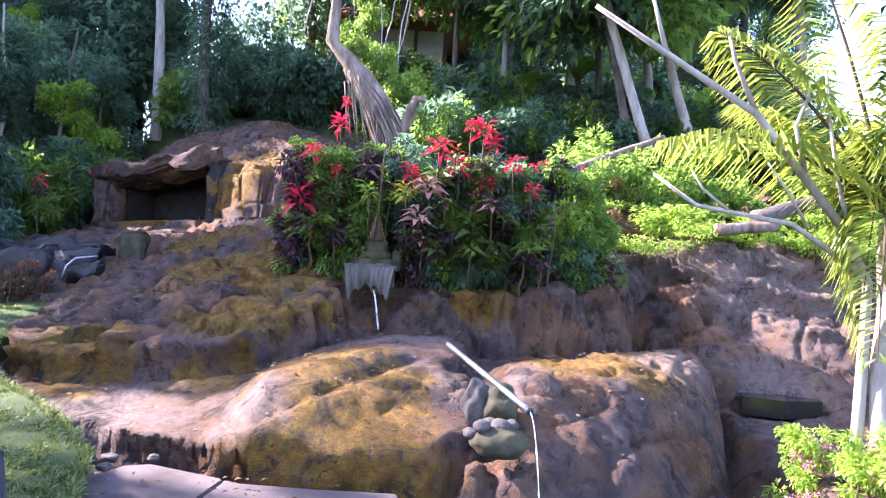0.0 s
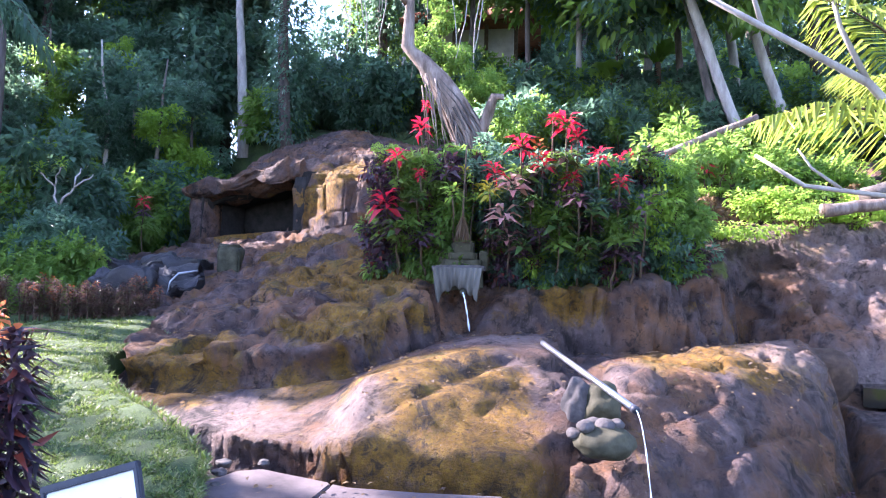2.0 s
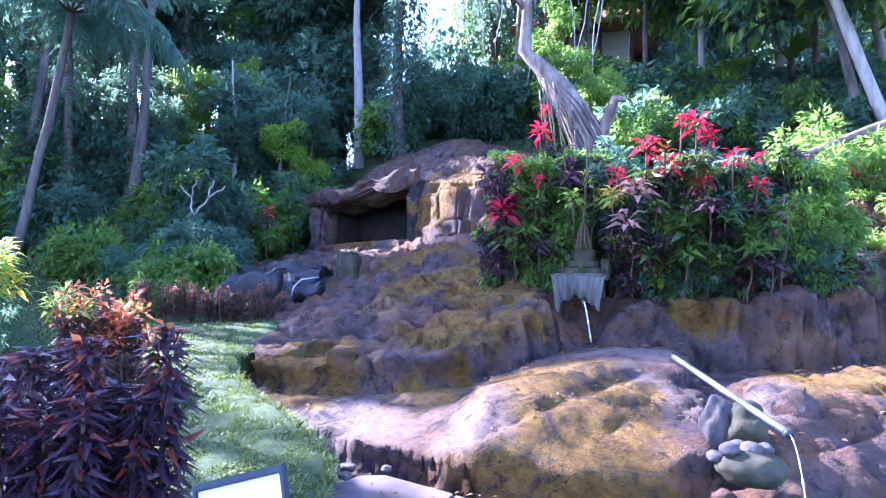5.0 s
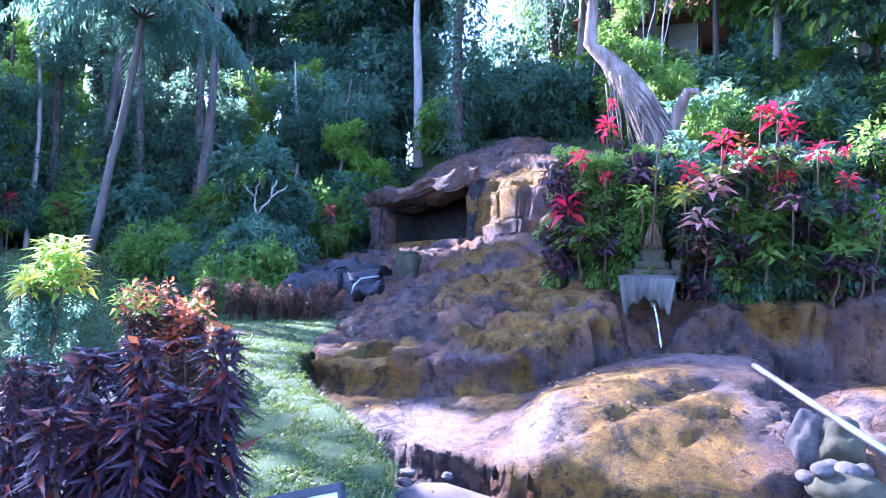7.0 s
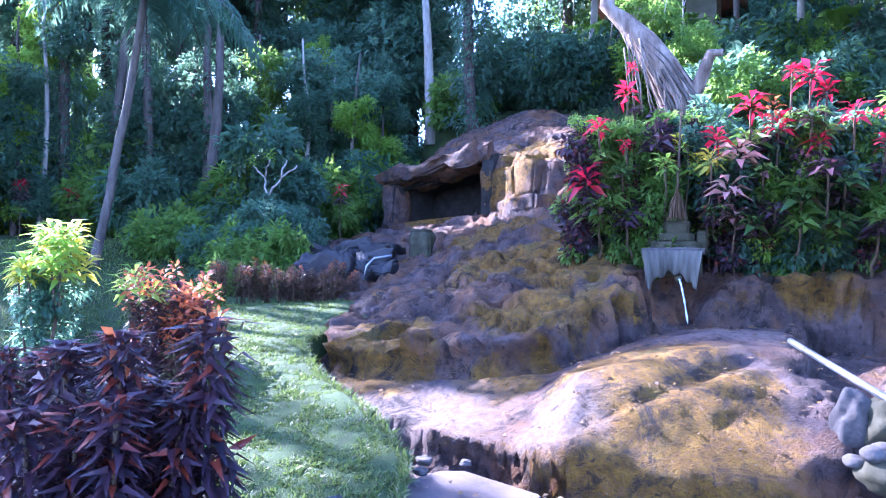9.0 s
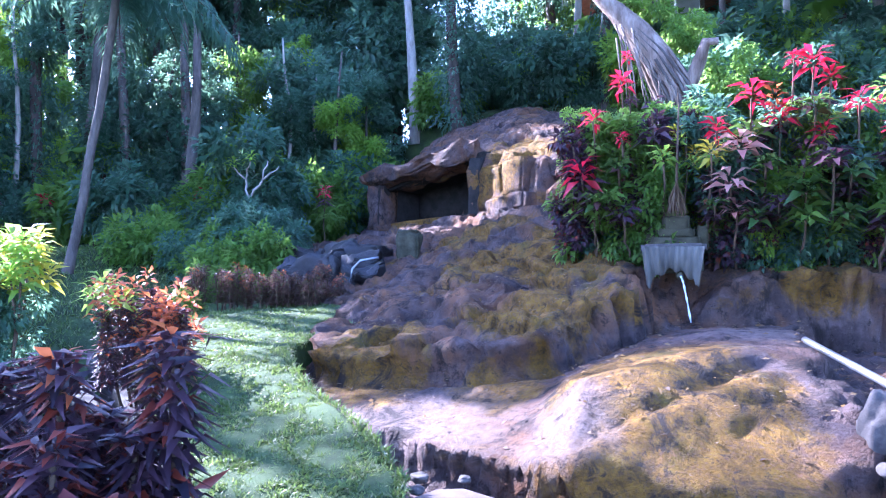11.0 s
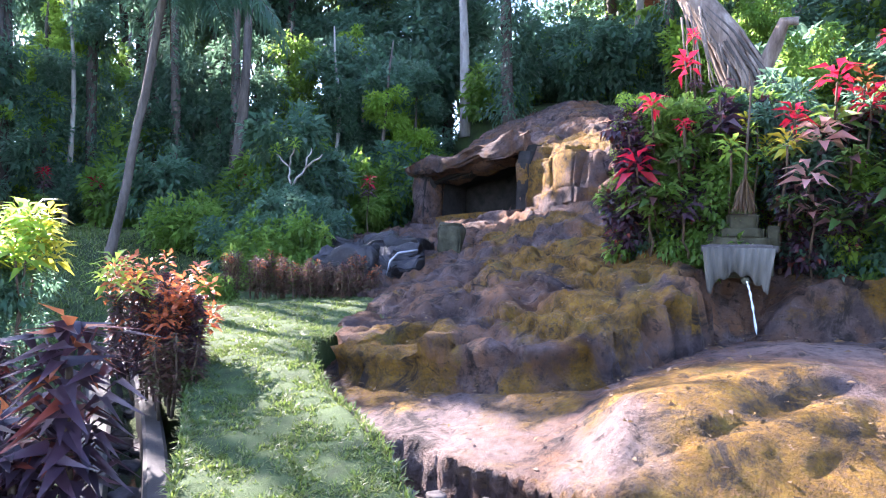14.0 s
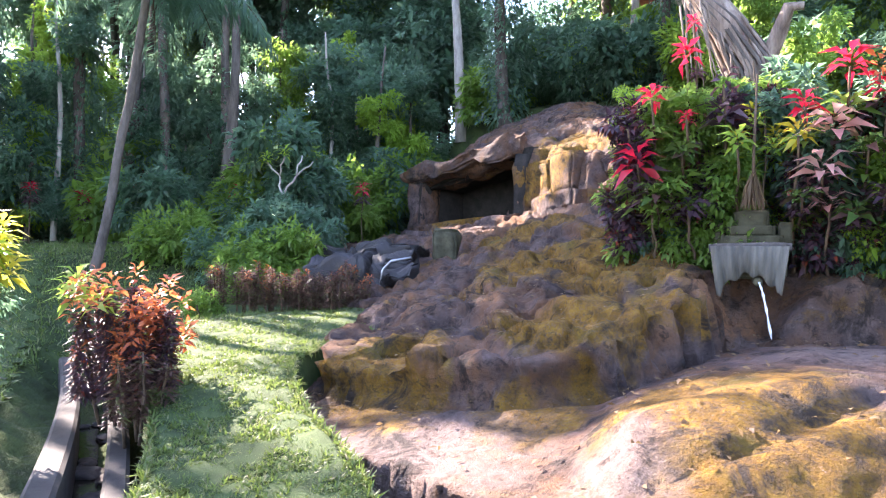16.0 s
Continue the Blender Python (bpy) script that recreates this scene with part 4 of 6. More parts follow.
def ivy_mesh(n, h, r, leaf, mat):
    """Leaves that clothe an upright trunk."""
    a, z = rng.uniform(0, 2 * math.pi, n), rng.random(n)
    lump = 1 + 0.9 * np.sin(z * 17 + 2 * np.sin(a * 2)) ** 2
    rr = r * lump * (0.5 + 0.6 * rng.random(n)) * (1 - 0.35 * z)
    p = np.stack([rr * np.cos(a), rr * np.sin(a), z * h], 1)
    w = np.stack([np.cos(a), np.sin(a), -0.7 * np.ones(n)], 1) + rng.normal(0, 0.4, (n, 3))
    v, f = leaves_data(p, w, leaf * (0.6 + 0.8 * rng.random(n)), leaf * 0.5)
    return tri_mesh("ivy", v, f, mat)


IVY = [ivy_mesh(3200, 9.0, 0.55, 0.2, LEAF_DARK), ivy_mesh(2600, 9.0, 0.42, 0.18, LEAF_DARK)]


def put(me, parent, at, s=1.0, rz=None, name=None):
    ob = new(name or me.name.split(".")[0], me)
    ob.parent = parent
    ob.location, ob.rotation_euler = at, (0, 0, rng.uniform(0, 6.28) if rz is None else rz)
    ob.scale = (s,) * 3 if not isinstance(s, tuple) else s
    return ob


def sunlit(p, reach=1.1):
    """Whether a clump of leaves at p would stand between the sun and the clearing's sunny spots."""
    q = Vector(p) - sun_dir * ((p[2] - 1.6) / sun_dir.z)
    spots = ((1.3, 8.8, 1.8), (4.6, 9.2, 4.8), (3.8, 6.2, 3.5), (1.6, 6.2, 1.7), (-1.0, 4.9, 1.25), (-2.6, 5.2, 0.75), (-3.3, 4.3, 0.55), (-0.6, 6.4, 0.9), (-6.3, 6.9, 1.1), (-4.2, 14.0, 0.2))
    return any((q.x - a) ** 2 + (q.y - b) ** 2 < (r + reach) ** 2 for a, b, r in spots)


def tree(base, lean, h, r, bark, crown, clumps, spread, low, ivy=None, label="tall forest tree with a slender trunk and dark green crown", seed=0):
    """Trunk, limbs and a crown of leafy clumps; low: share of the height at which the crown begins."""
    ob = root("tree", base, label, "tree", "forest trees")
    top = Vector((lean[0], lean[1], h))
    line_ = wavy((0, 0, -0.4), top, 12, 0.05 * h * 0.4, seed)
    v, f = tube_data(line_, [r * (1.25 if i == 0 else 1) * (1 - 0.72 * i / 12) for i in range(13)], 9, 0.25, seed)
    mesh_object("trunk", v, f, bark, ob)
    for i in range(clumps):
        t = low + (1 - low) * (i + rng.random()) / clumps
        at = line_[0].lerp(top, min(t, 1.0))
        a, d = rng.uniform(0, 6.28), spread * (0.4 + 0.8 * rng.random()) * (1.15 - 0.5 * t)
        end = at + Vector((math.cos(a) * d, math.sin(a) * d, 0.3 * d))
        if sunlit(Vector(base) + end):
            continue
        if i % 2 == 0:
            v, f = tube_data(wavy(at, end, 5, 0.25, seed + i), [r * 0.3 * (1 - 0.15 * j) for j in range(6)], 6)
            mesh_object("limb", v, f, bark, ob)
        put(crown[i % len(crown)], ob, end, 0.75 + 0.6 * rng.random())
    if ivy is not None:
        put(ivy, ob, (0, 0, 0), (r / 0.26, r / 0.26, h * 0.8 / 9.0))
    return ob


def stems(parent, n, h, spread, mat=STEM, r=0.012):
    for i in range(n):
        a = rng.uniform(0, 6.28)
        v, f = tube_data(wavy((0.3 * spread * math.cos(a), 0.3 * spread * math.sin(a), -0.05), (spread * math.cos(a), spread * math.sin(a), h), 4, 0.05, i), [r, r * 0.9, r * 0.8, r * 0.7, r * 0.6], 6)
        mesh_object("stem", v, f, mat, parent)


def bush(kind, at, s, label, group="", name="shrub", n=1, flat=1.0):
    ob = root(name, at, label, "shrub", group)
    stems(ob, 3, 0.4 * s, 0.2 * s)
    for i in range(n):
        o = (0, 0, 0.36 * s * flat) if i == 0 else (rng.uniform(-0.4, 0.4) * s, rng.uniform(-0.3, 0.3) * s, rng.uniform(0.25, 0.75) * s)
        put(kind[rng.integers(len(kind))], ob, o, (s, s, s * flat))
    return ob


def rosette_mesh(n, length, width, mat, rise=0.55):
    a = np.arange(n) * 2.4
    t = np.linspace(0, 1, n)
    w = np.stack([np.cos(a), np.sin(a), rise * (2.2 * t - 0.7)], 1) + rng.normal(0, 0.12, (n, 3))
    p = np.stack([0.02 * np.cos(a), 0.02 * np.sin(a), 0.14 * t], 1)
    v, f = leaves_data(p, w, length * (0.7 + 0.5 * rng.random(n)), width, 0.12, 0.75)
    return tri_mesh("leaf_rosette", v, f, mat)


RED = [rosette_mesh(15, 0.2, 0.07, LEAF_RED) for _ in range(3)]
PINK = [rosette_mesh(16, 0.25, 0.08, LEAF_PINK, 0.2) for _ in range(2)]
DARKROS = [rosette_mesh(20, 0.22, 0.075, LEAF_PURPLE, 0.1), rosette_mesh(20, 0.24, 0.075, LEAF, 0.1)]
YELROS = [rosette_mesh(16, 0.18, 0.055, LEAF_YELLOW), rosette_mesh(18, 0.2, 0.06, LEAF_BRIGHT)]
BROAD = [rosette_mesh(16, 0.26, 0.11, LEAF_GLOSS, 0.2), rosette_mesh(14, 0.24, 0.1, LEAF_GLOSS, 0.0)]
RUSTROS = [rosette_mesh(12, 0.115, 0.045, LEAF_RUST), rosette_mesh(10, 0.11, 0.042, LEAF_PURPLE)]


def cordyline(at, h, top, s=1.0, label="cordyline with a crimson leaf rosette above dark leaves", under=True, name="cordyline", forward=0.0):
    ob = root(name, at, label, "plant", "cordylines")
    d = (rng.uniform(-0.03, 0.03), rng.uniform(-0.05, 0.05) - forward)
    v, f = tube_data(wavy((0, 0, -0.1), (d[0], d[1], h), 5, 0.04, at[0]), [0.014, 0.013, 0.012, 0.011, 0.01, 0.009], 6)
    mesh_object("stem", v, f, STEM, ob)
    put(top[rng.integers(len(top))], ob, (d[0], d[1], h - 0.03), s)
    if under:
        put(DARKROS[rng.integers(2)], ob, (d[0] * 0.8, d[1] * 0.8, h * 0.8 - 0.05), s * 1.0)
        put(DARKROS[rng.integers(2)], ob, (d[0] * 0.6, d[1] * 0.6, h * 0.55 - 0.05), s * 0.95)
    return ob


def column_mesh(h, n, length, mat, r=0.07):
    z = np.sort(rng.random(n))
    a = np.arange(n) * 2.4 + rng.normal(0, 0.2, n)
    p = np.stack([0.02 * np.cos(a), 0.02 * np.sin(a), z * h], 1) + rng.normal(0, r * 0.25, (n, 3)) * [1, 1, 0]
    w = np.stack([np.cos(a), np.sin(a), 0.35 - 0.25 * (1 - z) + 1.2 * np.clip(z - 0.88, 0, 1) * 6], 1)
    v, f = leaves_data(p, w, length * (0.7 + 0.5 * rng.random(n)) * (1 - 0.25 * z), length * 0.26, 0.16, 1.5)
    return tri_mesh("leaves", v, f, mat)


COLS = [column_mesh(1.0, 430, 0.12, LEAF_PURPLE), column_mesh(1.0, 400, 0.125, LEAF_PURPLE), column_mesh(1.0, 450, 0.115, LEAF_PURPLE)]


COLS_HEDGE = [column_mesh(1.0, 130, 0.12, LEAF_HEDGE), column_mesh(1.0, 110, 0.13, LEAF_HEDGE), column_mesh(1.0, 120, 0.12, LEAF_HEDGE)]


def croton(at, stalks, h, spread, label, tips=RUSTROS, name="croton_bush", s=1.0, group="croton bushes", tip_share=0.6, cols=COLS):
    ob = root(name, at, label, "shrub", group)
    for i in range(stalks):
        a, d = 2.4 * i, spread * math.sqrt((i + 0.3) / stalks)
        x, y, hh = d * math.cos(a), d * math.sin(a), h * (0.78 + 0.3 * rng.random())
        v, f = tube_data(wavy((x * 0.6, y * 0.6, -0.08), (x, y, hh), 5, 0.03, i + at[0]), [0.013, 0.012, 0.011, 0.01, 0.009, 0.007], 6)
        mesh_object("stem", v, f, STEM, ob)
        put(cols[i % 3], ob, (x, y, 0.16 * hh), (s, s, hh * 0.86))
        if rng.random() < tip_share:
            put(tips[rng.integers(len(tips))], ob, (x, y, hh - 0.05), s * 0.7)
    return ob


# ---- planting on the bank above the spring ----
def bank(x, y):
    return ground_at(x, y) - 0.04


for x_, z_, kind, s_ in ((-1.9, 2.27, RED, 1.4), (-1.79, 2.83, RED, 0.95), (-1.48, 3.18, RED, 0.95), (-1.5, 2.64, RED, 0.65), (-1.41, 3.46, RED, 0.5), (-0.35, 2.94, RED, 1.25), (-0.6, 2.65, RED, 1.0), (-0.44, 2.48, PINK, 1.35),
                         (-0.49, 2.13, PINK, 1.15), (0.16, 3.2, RED, 1.1), (0.3, 3.04, RED, 0.8), (0.01, 3.28, RED, 0.6), (0.29, 2.59, RED, 0.8), (0.77, 2.54, RED, 0.8), (-0.15, 2.9, RUSTROS, 1.2),
                         (-1.2, 2.9, RUSTROS, 1.3), (-0.1, 1.95, DARKROS, 0.9), (-2.0, 2.6, RUSTROS, 1.3), (0.1, 2.35, RUSTROS, 1.3), (-1.62, 2.05, DARKROS, 0.9), (0.5, 2.2, BROAD, 1.0), (0.1, 2.05, BROAD, 1.1), (-0.2, 2.3, BROAD, 1.0),
                         (0.95, 2.1, BROAD, 0.9), (-1.75, 2.0, BROAD, 0.9), (-0.3, 1.75, BROAD, 0.9), (0.4, 1.8, BROAD, 0.8), (-1.55, 2.35, BROAD, 0.8), (0.75, 1.85, DARKROS, 1.0), (-0.65, 1.95, BROAD, 0.8), (0.2, 2.8, BROAD, 0.9)):
    y_ = 7.9
    zb = bank(x_, y_ + 0.5)
    cordyline((x_, y_ + 0.5, zb), max(0.35, z_ - zb), kind, s_ * 0.82, {id(RED): "cordyline with a crimson leaf rosette above dark leaves", id(PINK): "cordyline with broad pink and cream striped leaves", id(BROAD): "broad glossy dark green leafed plant on the bank"}.get(id(kind), "cordyline with rusty dark narrow leaves"), forward=0.95)
for x_, y_, s_ in ((1.15, 10.4, 0.9), (1.3, 10.6, 0.8), (1.89, 10.5, 1.1), (2.38, 10.5, 0.9)):
    zz = bank(x_, y_)
    cordyline((x_, y_, zz), 0.5, RED, s_, "red cordyline on the upper rock edge", False)

i_ = 0
for row, (yy, zz0, n_) in enumerate(((8.05, 1.62, 13), (8.25, 2.0, 13), (8.5, 2.4, 12), (8.8, 2.75, 12), (9.15, 3.0, 10))):
    for c_ in range(n_):
        x_ = -1.95 + row * 0.02 + (3.7) * (c_ + 0.5 * rng.random()) / n_
        if row < 1 and -1.32 < x_ < -0.5:
            continue
        y_ = yy + 0.12 * rng.random() + 0.12 * max(0, x_)
        z_ = bank(x_, y_)
        u_ = rng.random()
        kind, lab = ((BUSH_DARK, "dark green leafy shrub on the bank"), (BUSH_MID, "green leafy shrub on the bank"), (BUSH_PURPLE, "purple-brown leafy shrub on the bank"), (BUSH_BRIGHT, "bright green shrub in the sun on the bank"))[
            0 if u_ < 0.38 else 1 if u_ < 0.68 else 2 if u_ < 0.84 and row < 3 else 3]
        bush(kind, (x_, y_, z_), (0.5 + 0.3 * rng.random()) * (0.8 if row < 2 else 1.0), lab, "bank shrubs")
for q in range(26):
    x_ = -2.0 + 3.5 * (q + rng.random()) / 26
    y_ = 7.9 + 0.14 * rng.random() + 0.15 * max(0, x_) + (0.4 if -1.3 < x_ < -0.55 else 0)
    z_ = bank(x_, y_)
    kind, lab = ((BUSH_MID, "tall green leafy shrub on the bank"), (BUSH_DARK, "tall dark green leafy shrub on the bank"), (BUSH_PURPLE * 2, "tall purple-brown leafy shrub on the bank"), (BUSH_DARK, "tall dark green leafy shrub on the bank"), (BUSH_BRIGHT, "tall shrub with small bright green sunlit leaves"))[q % 5 if x_ > -1.25 else 2 * (q % 2)]
    ob = root("shrub", (x_, y_, z_), lab, "shrub", "bank shrubs")
    stems(ob, 2, 1.1, 0.15)
    for j in range(4):
        put(kind[j % 3], ob, (rng.uniform(-0.2, 0.2), rng.uniform(-0.1, 0.15), 0.12 + 0.36 * j + 0.1 * rng.random()), 0.55 + 0.2 * rng.random())
# pale shrub at the end of the planting and yellow crotons within it
sh = root("shrub", (-2.05, 8.3, bank(-2.05, 8.3)), "pale yellow-green shrub at the end of the planting", "shrub", "bank shrubs")
stems(sh, 4, 1.3, 0.2)
for j in range(4):
    put(BUSH_BRIGHT[j % 3], sh, (rng.uniform(-0.12, 0.12), -0.15, 0.75 + 0.25 * j), 0.42)
put(BUSH_PURPLE[0], sh, (-0.05, -0.2, 0.35), 0.6)
for x_, z_ in ((-0.68, 2.4), (-0.62, 2.2), (-1.12, 2.45), (-0.95, 2.7)):
    y_ = 7.85
    ob = root("yellow_croton", (x_, y_, bank(x_, y_ + 0.3)), "croton with yellow-green spotted leaves", "shrub", "yellow crotons")
    h_ = z_ - bank(x_, y_ + 0.3)
    stems(ob, 2, h_, 0.06)
    for q in range(5):
        put(YELROS[q % 2], ob, (rng.uniform(-0.12, 0.12), rng.uniform(-0.15, 0.1), h_ - 0.11 * q), 0.6)
for q in range(22):
    x_ = -2.0 + 3.9 * (q + rng.random()) / 22
    if -1.28 < x_ < -0.55:
        continue
    y_ = float(cliff(x_)) - 0.12 + 0.1 * rng.random()
    bush((BUSH_DARK, BUSH_MID, BUSH_PURPLE)[q % 3 if x_ > -1.2 else 2 * (q % 2)], (x_, y_, bank(x_, y_)), 0.48 + 0.12 * rng.random(), "low leafy plant along the top of the spring wall", "bank shrubs", n=2)
# planting hanging over the wall further along, and a dry clump
for x_, y_, s_ in ((1.0, 8.15, 0.55), (1.35, 8.2, 0.6), (1.65, 8.3, 0.5), (0.75, 8.1, 0.45)):
    bush(BUSH_DARK if s_ > 0.5 else BUSH_PURPLE, (x_, y_, bank(x_, y_)), s_, "dark shrub over the edge of the spring wall", "bank shrubs", n=2)
for x_, y_, s_ in ((2.3, 9.9, 0.6), (3.4, 10.2, 0.55), (4.4, 10.3, 0.6)):
    bush(BUSH_DRY, (x_, y_, bank(x_, y_)), s_, "clump of dry brown hanging leaves", "dry clumps", "dry_clump")
for q in range(34):
    x_, y_ = rng.uniform(1.7, 6.6), rng.uniform(9.3, 11.6)
    bush(CREEPER if q % 3 else BUSH_BRIGHT, (x_, y_, bank(x_, y_)), 0.6 + 0.4 * rng.random(), "sunlit bright green creeper covering the bank", "creepers", "creeper", flat=0.7)
for q in range(18):
    x_, y_ = rng.uniform(2.0, 6.5), rng.uniform(10.4, 12.2)
    bush(BUSH_MID, (x_, y_, bank(x_, y_)), 0.8 + 0.5 * rng.random(), "green undergrowth on the upper bank", "undergrowth")

# logs
for a, b, r, lab in (((1.5, 8.75, 1.95), (1.85, 9.15, 2.68), 0.1, "sawn pale log leaning on the bank"), ((4.1, 9.2, 2.62), (5.1, 9.35, 2.98), 0.12, "dark fallen log on the bank"), ((3.5, 9.0, 2.42), (4.35, 9.1, 2.52), 0.09, "weathered log lying on the rock edge"),
                     ((1.6, 11.0, 3.4), (3.3, 10.9, 4.1), 0.06, "pale fallen trunk on the upper bank")):
    v, f = tube_data(wavy(a, b, 6, 0.05, a[0]), [r * (1 - 0.03 * i) for i in range(7)], 12, 0.2, 3)
    tagged(mesh_object("log", v, f, BARK_SUN if r < 0.115 else BARK), lab, "log")

# the leaning dead tree with hanging roots
snag = root("dead_tree", (0, 0, 0), "leaning weathered dead tree wrapped in hanging roots", "tree")
sp = [(-0.85, 8.9, 2.5), (-0.95, 8.8, 3.0), (-1.06, 8.75, 3.35), (-1.26, 8.72, 3.75), (-1.5, 8.7, 4.08), (-1.74, 8.7, 4.36), (-1.95, 8.7, 4.6), (-1.9, 8.7, 5.8), (-1.7, 8.7, 6.8)]
v, f = tube_data(sp, [0.2, 0.2, 0.21, 0.2, 0.155, 0.12, 0.085, 0.04, 0.016], 16, 0.55, 5)
mesh_object("trunk", v, f, BARK_SUN, snag)
v, f = tube_data([(-1.0, 8.75, 3.3), (-0.9, 8.7, 3.45), (-0.81, 8.66, 3.66), (-0.72, 8.62, 3.86), (-0.6, 8.62, 3.86)], [0.09, 0.08, 0.07, 0.06, 0.035], 10, 0.5, 6)
mesh_object("broken_branch", v, f, BARK_SUN, snag)
for q in range(34):
    # strands of root wound along the trunk
    a_, sw = rng.uniform(0, 6.28), rng.uniform(-1.2, 1.2)
    pts = []
    for i in range(8):
        c_, r_ = Vector(sp[i // 2 + 1]).lerp(Vector(sp[i // 2 + 2]), (i % 2) * 0.5), (0.2, 0.21, 0.21, 0.19, 0.165, 0.14, 0.115, 0.09)[i]
        pts.append(c_ + Vector((math.cos(a_ + sw * i / 7) * r_, math.sin(a_ + sw * i / 7) * r_, 0.5 * math.cos(a_) * r_)))
    v, f = tube_data(pts, [0.02, 0.022, 0.02, 0.018, 0.018, 0.015, 0.012, 0.008], 6, 0.4, q)
    mesh_object("root_strand", v, f, BARK_SUN if q % 2 else BARK, snag)
for q in range(26):
    t_ = rng.random()
    x0 = -1.08 - 0.6 * t_ + rng.normal(0, 0.1)
    z0 = 3.5 + 0.72 * t_ - 0.02
    v, f = tube_data(wavy((x0, 8.56, z0), (x0 + 0.12 + rng.normal(0, 0.05), 8.6, z0 - 0.35 - 0.4 * rng.random()), 4, 0.03, q), [0.012, 0.011, 0.01, 0.008, 0.005], 5)
    mesh_object("root", v, f, BARK_SUN, snag)
for q in range(30):
    x0, y0 = rng.uniform(-3.0, -0.9), rng.uniform(8.6, 9.6)
    z0 = rng.uniform(5.6, 7.2)
    v, f = tube_data(wavy((x0, y0, z0), (x0 + rng.normal(0, 0.1), y0, z0 - rng.uniform(0.7, 1.6)), 5, 0.12, q + 40), [0.012, 0.01, 0.009, 0.008, 0.006, 0.004], 5)
    mesh_object("hanging_root", v, f, BARK_PALE, snag)
for (a, b) in (((-1.9, 8.7, 5.8), (-3.2, 9.1, 6.6)), ((-1.95, 8.7, 5.2), (-2.9, 8.6, 5.9)), ((-1.75, 8.7, 6.4), (-0.7, 8.9, 7.0))):
    v, f = tube_data(wavy(a, b, 6, 0.2, a[2]), [0.05, 0.045, 0.04, 0.035, 0.03, 0.022, 0.015], 7)
    mesh_object("limb", v, f, BARK_SUN, snag)
for at, s_ in (((-1.35, 9.0, 4.55), 0.5), ((-1.0, 9.0, 4.15), 0.45), ((-2.5, 9.2, 6.6), 0.9), ((-1.3, 9.2, 6.9), 0.9), ((-1.55, 9.1, 5.2), 0.5), ((-0.5, 9.0, 3.6), 0.6), ((-0.75, 8.5, 2.95), 0.5), ((-1.25, 8.45, 2.95), 0.45), ((-1.75, 8.9, 4.75), 0.4), ((-0.85, 9.0, 4.1), 0.4)):
    put(BUSH_MID[0], snag, at, s_, name="climbing_leaves")
v, f = tube_data([(-1.02, 8.45, 3.35), (-1.0, 8.4, 2.95), (-0.92, 8.35, 2.4)], [0.009, 0.008, 0.008], 6)
mesh_object("cord", v, f, STEM, snag)
put(boulder("knot", 0.045, (-1.0, 8.39, 2.93), PLASTER, "", parent=snag).data, snag, (-1.0, 8.36, 2.86), 0.7, name="knot")

# ---- beds beside the turf ----
croton((-1.97, 2.16, 0.12), 1, 1.2, 0.0, "tall column of glossy dark purple croton leaves", s=1.0, tip_share=1)
croton((-2.24, 2.0, 0.12), 9, 1.0, 0.25, "dense dark purple croton bush with rusty tips", s=0.9)
croton((-3.9, 2.85, ground_at(-3.9, 2.85)), 5, 0.95, 0.22, "upright dark purple croton bush on the lawn", s=0.85)
red_cro = croton((-5.05, 4.88, 0.28), 9, 0.82, 0.33, "croton bush with orange-red upper leaves beside the channel", s=0.8, tip_share=1)
for q in range(60):
    a, d = rng.uniform(0, 6.28), 0.4 * math.sqrt(rng.random())
    put(RUSTROS[0] if q % 9 else YELROS[1], red_cro, (d * math.cos(a), d * math.sin(a), 0.4 + 0.55 * rng.random()), 0.8)
for q in range(5):
    croton((-4.6 - 0.25 * q, 4.62 + 0.18 * q, 0.25), 4, 0.5, 0.2, "leggy dark croton at the channel's edge", s=0.8, tip_share=0.4, cols=COLS_HEDGE)
yc = root("yellow_croton", (-5.4, 3.95, ground_at(-5.4, 3.95)), "croton bush with yellow-green tips on the lawn", "shrub", "yellow crotons")
stems(yc, 6, 1.3, 0.2)
put(BUSH_DARK[1], yc, (0, 0, 1.1), 0.5)
put(BUSH_DARK[2], yc, (0, 0, 0.75), 0.45)
for q in range(26):
    a, d = rng.uniform(0, 6.28), 0.27 * math.sqrt(rng.random())
    put(YELROS[q % 2], yc, (d * math.cos(a), d * math.sin(a), 1.2 + 0.35 * rng.random()), 0.8)
for q in range(15):
    t_ = q / 14
    x_, y_ = -7.4 + 1.8 * t_ + rng.normal(0, 0.06), 7.98 + 0.65 * t_ + rng.normal(0, 0.08)
    croton((x_, y_, 0.72), 3, 0.42 + 0.2 * rng.random(), 0.17, "low dark croton hedge plant at the end of the turf", name="hedge_plant", s=0.75, group="hedge plants", tip_share=1, cols=COLS_HEDGE)
for q in range(5):
    bush(BUSH_BRIGHT if q % 2 else BUSH_MID, (-7.3 - 0.16 * q, 7.6 + 0.12 * q, 0.65), 0.42, "low green plant at the end of the hedge", "hedge plants")

